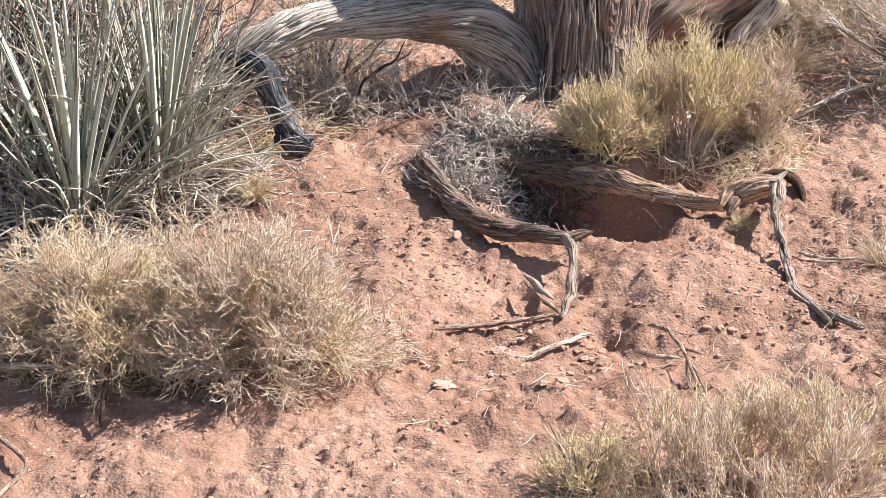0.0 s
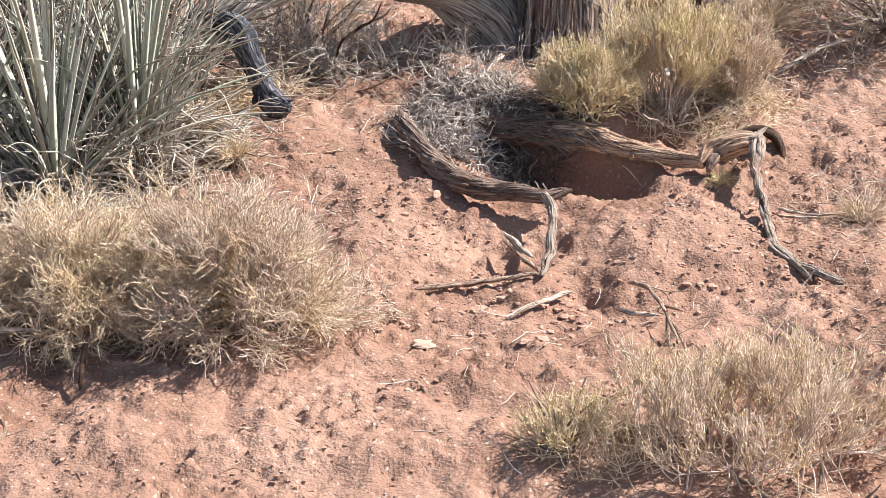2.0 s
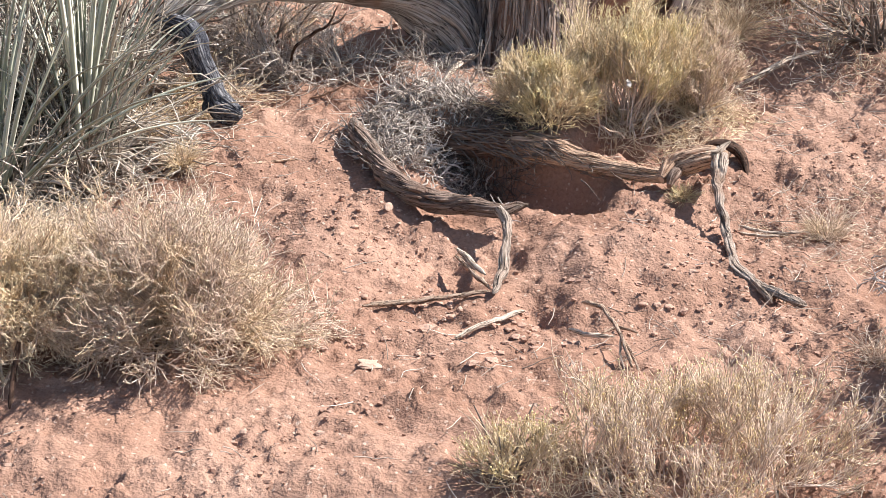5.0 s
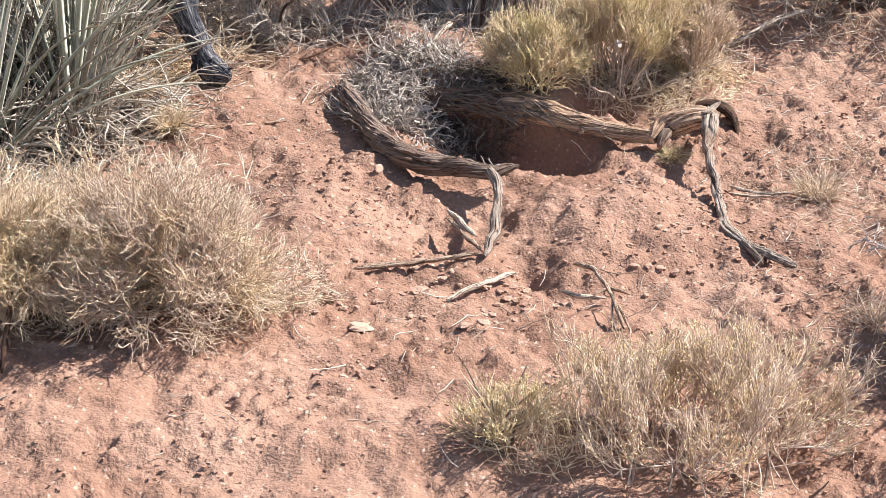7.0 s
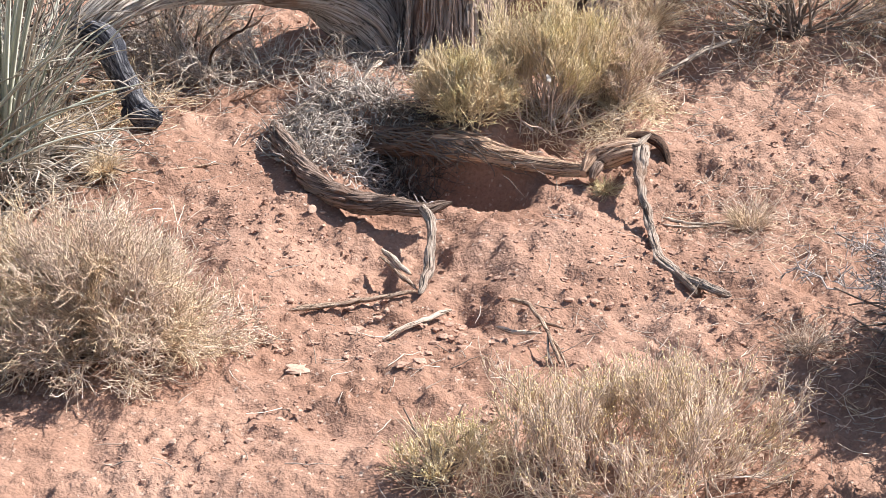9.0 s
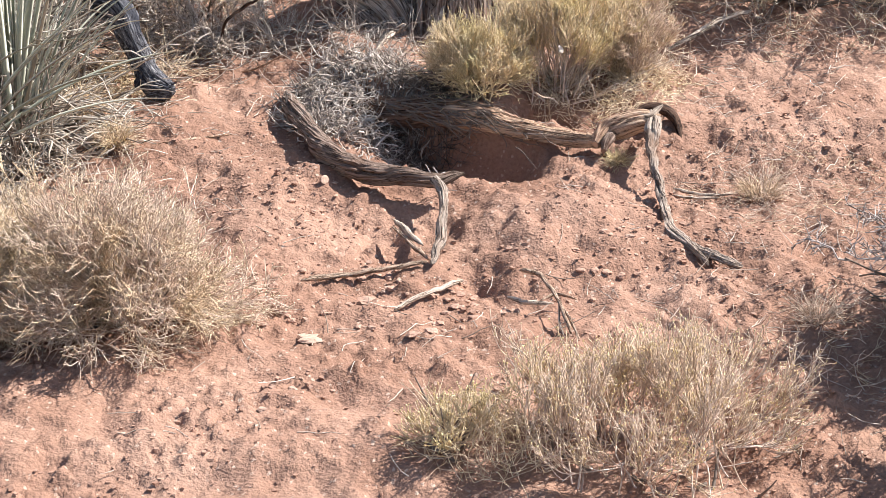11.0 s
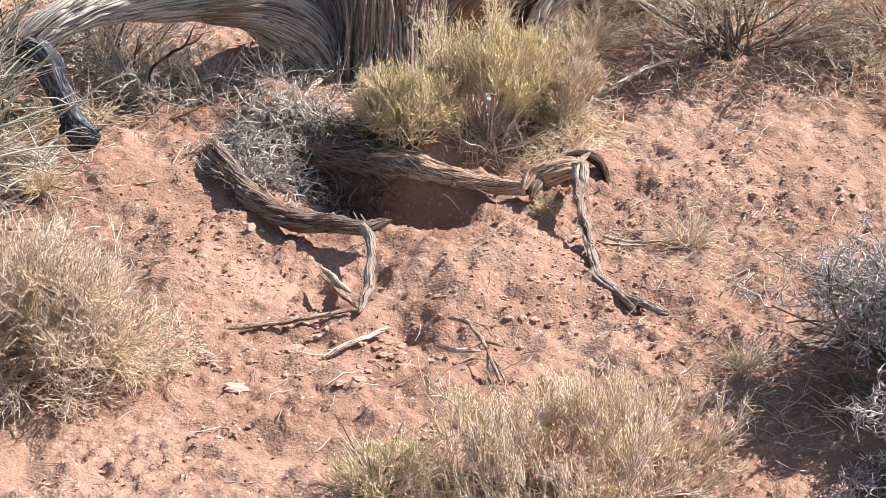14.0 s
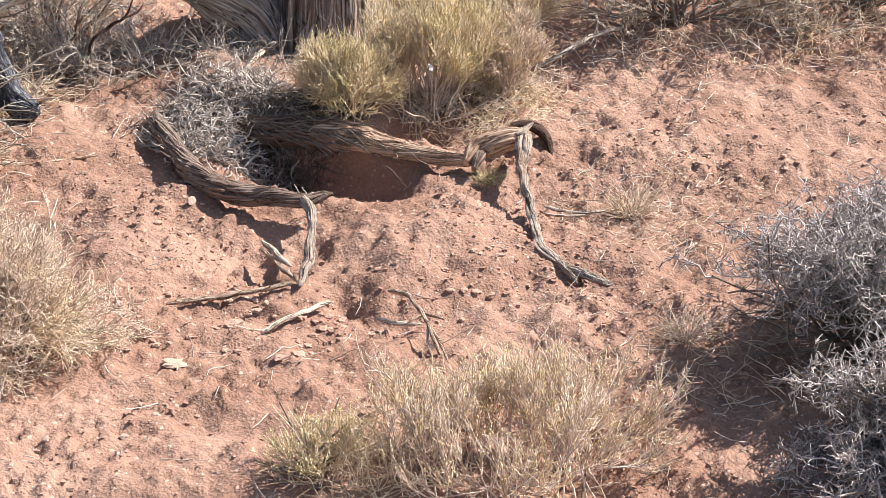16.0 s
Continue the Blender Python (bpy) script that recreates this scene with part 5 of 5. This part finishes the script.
# ---- stones, gravel, clods, litter ----
stone("flat_stone", -0.150, -0.49, 0.034, 0.22, PALE_STONE, "pale flat sandstone flake on the soil", 3, 0.1, 20)
for k_, (sx_, sy_, ss_, sf_) in enumerate(((-0.020, -0.272, 0.026, 0.42), (0.135, -0.282, 0.021, 0.5), (0.190, -0.320, 0.016, 0.5), (0.085, -0.520, 0.018, 0.4), (0.150, -0.410, 0.015, 0.5), (-0.060, -0.330, 0.014, 0.45))):
    stone("crust_piece", sx_, sy_, ss_, sf_, CLOD, "broken piece of crusted red soil", 140 + k_, 0.15, k_ * 71.0 + 15, "crust pieces")
for k_, (sx_, sy_) in enumerate(((-0.290, -0.217), (-0.262, -0.238), (-0.246, -0.254), (-0.238, -0.285), (-0.225, -0.345), (-0.216, -0.365), (-0.205, -0.392), (-0.196, -0.412))):
    stone("clod", sx_, sy_, 0.010 + 0.003 * (k_ % 3), 0.7, CLOD, "angular lump of dry red soil", 160 + k_, 0.15, k_ * 53.0, "soil lumps")
for k_, (sx_, sy_) in enumerate(((0.020, -0.255), (0.058, -0.216), (0.041, -0.250), (0.032, -0.238), (-0.100, 0.212))):
    stone("pale_chip", sx_, sy_, 0.008 + 0.002 * (k_ % 2), 0.5, PALE_STONE, "small bleached chip lying on red soil", 180 + k_, 0.1, k_ * 67.0, "bleached chips")
stone("bark_flake", -0.128, 0.262, 0.018, 0.28, PALE_STONE, "curled pale flake leaning on the soil below the root", 191, 0.0, 30)
bpy.data.objects["bark_flake"].matrix_world = pose(-0.128, 0.262, gz(-0.128, 0.262) + 0.016, 62, 8, 40)
SPOTS = ((-0.102, 0.266, 0.011), (-0.125, 0.399, 0.020), (0.589, -0.066, 0.010), (0.646, -0.124, 0.010), (0.637, -0.067, 0.018), (0.624, -0.016, 0.012), (-0.096, -0.710, 0.011),
         (-0.013, -0.304, 0.024), (0.129, -0.493, 0.022), (0.840, -0.234, 0.014), (0.816, -0.251, 0.012), (0.144, -0.410, 0.016), (0.065, -0.300, 0.012), (0.206, -0.322, 0.014),
         (0.013, -0.604, 0.012), (-0.332, -0.898, 0.009), (-0.246, -0.814, 0.016), (-0.406, -0.846, 0.014), (-0.504, -0.850, 0.013), (-0.184, -0.727, 0.014), (0.764, -0.110, 0.010),
         (0.702, -0.272, 0.012), (-0.287, -0.261, 0.013), (-0.235, -0.213, 0.014), (-0.224, -0.429, 0.012), (0.514, 0.058, 0.009), (0.420, 0.159, 0.010), (0.251, -0.376, 0.014),
         (0.306, -0.345, 0.012), (-0.041, -0.419, 0.012), (-0.108, -0.367, 0.010), (1.473, 0.397, 0.017), (1.344, 0.375, 0.015), (1.521, 0.272, 0.014), (1.359, 0.597, 0.012),
         (1.242, 0.742, 0.010), (1.566, 0.859, 0.012), (1.099, 0.864, 0.010), (1.698, 0.716, 0.014), (1.692, 0.389, 0.013))
for k_, (sx_, sy_, ss_) in enumerate(SPOTS):
    stone("stone", sx_, sy_, ss_ * 0.75, 0.5, PALE_STONE if k_ in (0, 2, 3) else PEBBLE if k_ % 3 else CLOD, "small angular sandstone pebble on red soil", k_ + 5, 0.2, k_ * 47.0, "loose stones")


for k_ in range(84):
    u_, v_ = rng.normal(0, 1, 2)
    cx_, cy_ = ((0.66, -0.10), (-0.22, 0.22), (1.30, 0.42), (0.16, -0.36), (0.02, -0.30), (0.30, -0.24), (-0.24, -0.34))[k_ % 7]
    stone("clod", cx_ + 0.10 * u_, cy_ + 0.07 * v_, rng.uniform(0.006, 0.015), 0.6, CLOD, "angular lump of dry red soil", 60 + k_, 0.2, k_ * 61.0, "soil lumps")


def scatter(name, label, count, sizes, mat, keep, flat=0.75):
    """Many crumbs of one kind, pressed into the surface, as one stuff."""
    v0 = np.array([(a, b, c) for a in (-0.72, 0.72) for b in (-0.72, 0.72) for c in (-0.72, 0.72)])
    f0 = np.array(((0, 1, 3, 2), (4, 6, 7, 5), (0, 4, 5, 1), (2, 3, 7, 6), (0, 2, 6, 4), (1, 5, 7, 3)))
    x, y = rng.uniform(-1.6, 2.1, count), rng.uniform(-1.3, 2.2, count)
    ok = rng.random(count) < keep(x, y) * (1 - 0.25 * ease(0.75, 1.05, x) * ease(-0.3, 0.0, y))
    x, y = x[ok], y[ok]
    n = len(x)
    s = sizes[0] * (sizes[1] / sizes[0]) ** (rng.random(n) ** 3.0)
    V = v0[None] * rng.uniform(0.45, 1.35, (n, len(v0), 3))
    a = rng.uniform(0, 2 * np.pi, n)
    V = V * np.stack([s * rng.uniform(0.8, 1.4, n), s, s * flat], 1)[:, None]
    c, sn = np.cos(a)[:, None], np.sin(a)[:, None]
    V = np.stack([V[..., 0] * c - V[..., 1] * sn, V[..., 0] * sn + V[..., 1] * c, V[..., 2]], -1)
    b = rng.normal(0, 0.28, n)
    c, sn = np.cos(b)[:, None], np.sin(b)[:, None]
    V = np.stack([V[..., 0], V[..., 1] * c - V[..., 2] * sn, V[..., 1] * sn + V[..., 2] * c], -1)
    V += np.stack([x, y, ground_z(x, y) + s * flat * 0.2], 1)[:, None]
    F = (f0[None] + (np.arange(n) * len(v0))[:, None, None]).reshape(-1, 4)
    ob = new(name, mesh_from(name, V.reshape(-1, 3), F, mat, False))
    tagged(ob, label, name.replace("_", " "), kind="stuff")


def clod_density(x, y):
    patch = vnoise(x * 4.5, y * 4.5, 0, 71)
    return np.clip(0.15 + 1.5 * (patch - 0.42), 0.04, 1) * (0.5 + 0.5 * vnoise(x * 13, y * 13, 0, 72)) + 0.3 * hump(x, y, 0.7, -0.1, 0.35, 0.2) + 0.4 * hump(x, y, -0.2, 0.25, 0.2, 0.25) + 0.2 * hump(x, y, 1.4, 0.5, 0.4, 0.3)


def clod_patch(x, y):
    """Where angular clods lie in clusters."""
    patch = vnoise(x * 5.5, y * 5.5, 0, 75) * 0.65 + vnoise(x * 15, y * 15, 0, 76) * 0.35
    return ease(0.52, 0.64, patch) * 0.5 + 0.5 * hump(x, y, 0.27, -0.2, 0.08, 0.16, -30) + 0.35 * hump(x, y, -0.22, 0.2, 0.16, 0.28) + 0.30 * hump(x, y, 0.72, -0.12, 0.28, 0.14) + 0.12 * hump(x, y, 1.35, 0.45, 0.35, 0.25) + 0.25 * hump(x, y, 0.12, -0.35, 0.2, 0.12)


scatter("soil_clods", "angular lumps of dug red soil in clusters", 56000, (0.0020, 0.0085), CLOD, clod_patch, 0.6)
scatter("gravel", "fine reddish sandstone grit and pebbles on the soil", 10000, (0.002, 0.008), PEBBLE, clod_density, 0.6)
scatter("soil_crumbs", "crumbled clods of red soil", 24000, (0.0020, 0.0075), CLOD, clod_density, 0.65)


def build_litter():
    n = 4200
    x, y = rng.uniform(-1.5, 2.0, n), rng.uniform(-1.2, 2.1, n)
    near = hump(x, y, -0.75, 0.6, 0.35, 0.3) + hump(x, y, 0.6, 0.9, 0.5, 0.3) + hump(x, y, -0.3, 1.2, 0.6, 0.35) + hump(x, y, 1.3, 1.1, 0.6, 0.3) + hump(x, y, 1.05, 0.1, 0.35, 0.4) * 0.6 + hump(x, y, 0.2, -0.5, 0.4, 0.3) * 0.25 + hump(x, y, 1.2, -0.7, 0.4, 0.4) * 0.5 + 0.06
    ok = rng.random(n) < near
    x, y = x[ok], y[ok]
    n = len(x)
    a = rng.uniform(0, 2 * np.pi, n)
    P = wander(np.column_stack([x, y, ground_z(x, y) + 0.006]), np.column_stack([np.cos(a), np.sin(a), rng.normal(0.05, 0.15, n)]), rng.uniform(0.02, 0.11, n), 5, 0.16)
    P[..., 2] = np.maximum(P[..., 2], ground_z(P[..., 0], P[..., 1]) + 0.001)
    ob = new("plant_litter", mesh_from("plant_litter", *tubes(P, taper(P, 0.0015, 0.0006), 4), WHITEN))
    tagged(ob, "scattered dry twigs and stalks on the soil", "litter", kind="stuff")


build_litter()
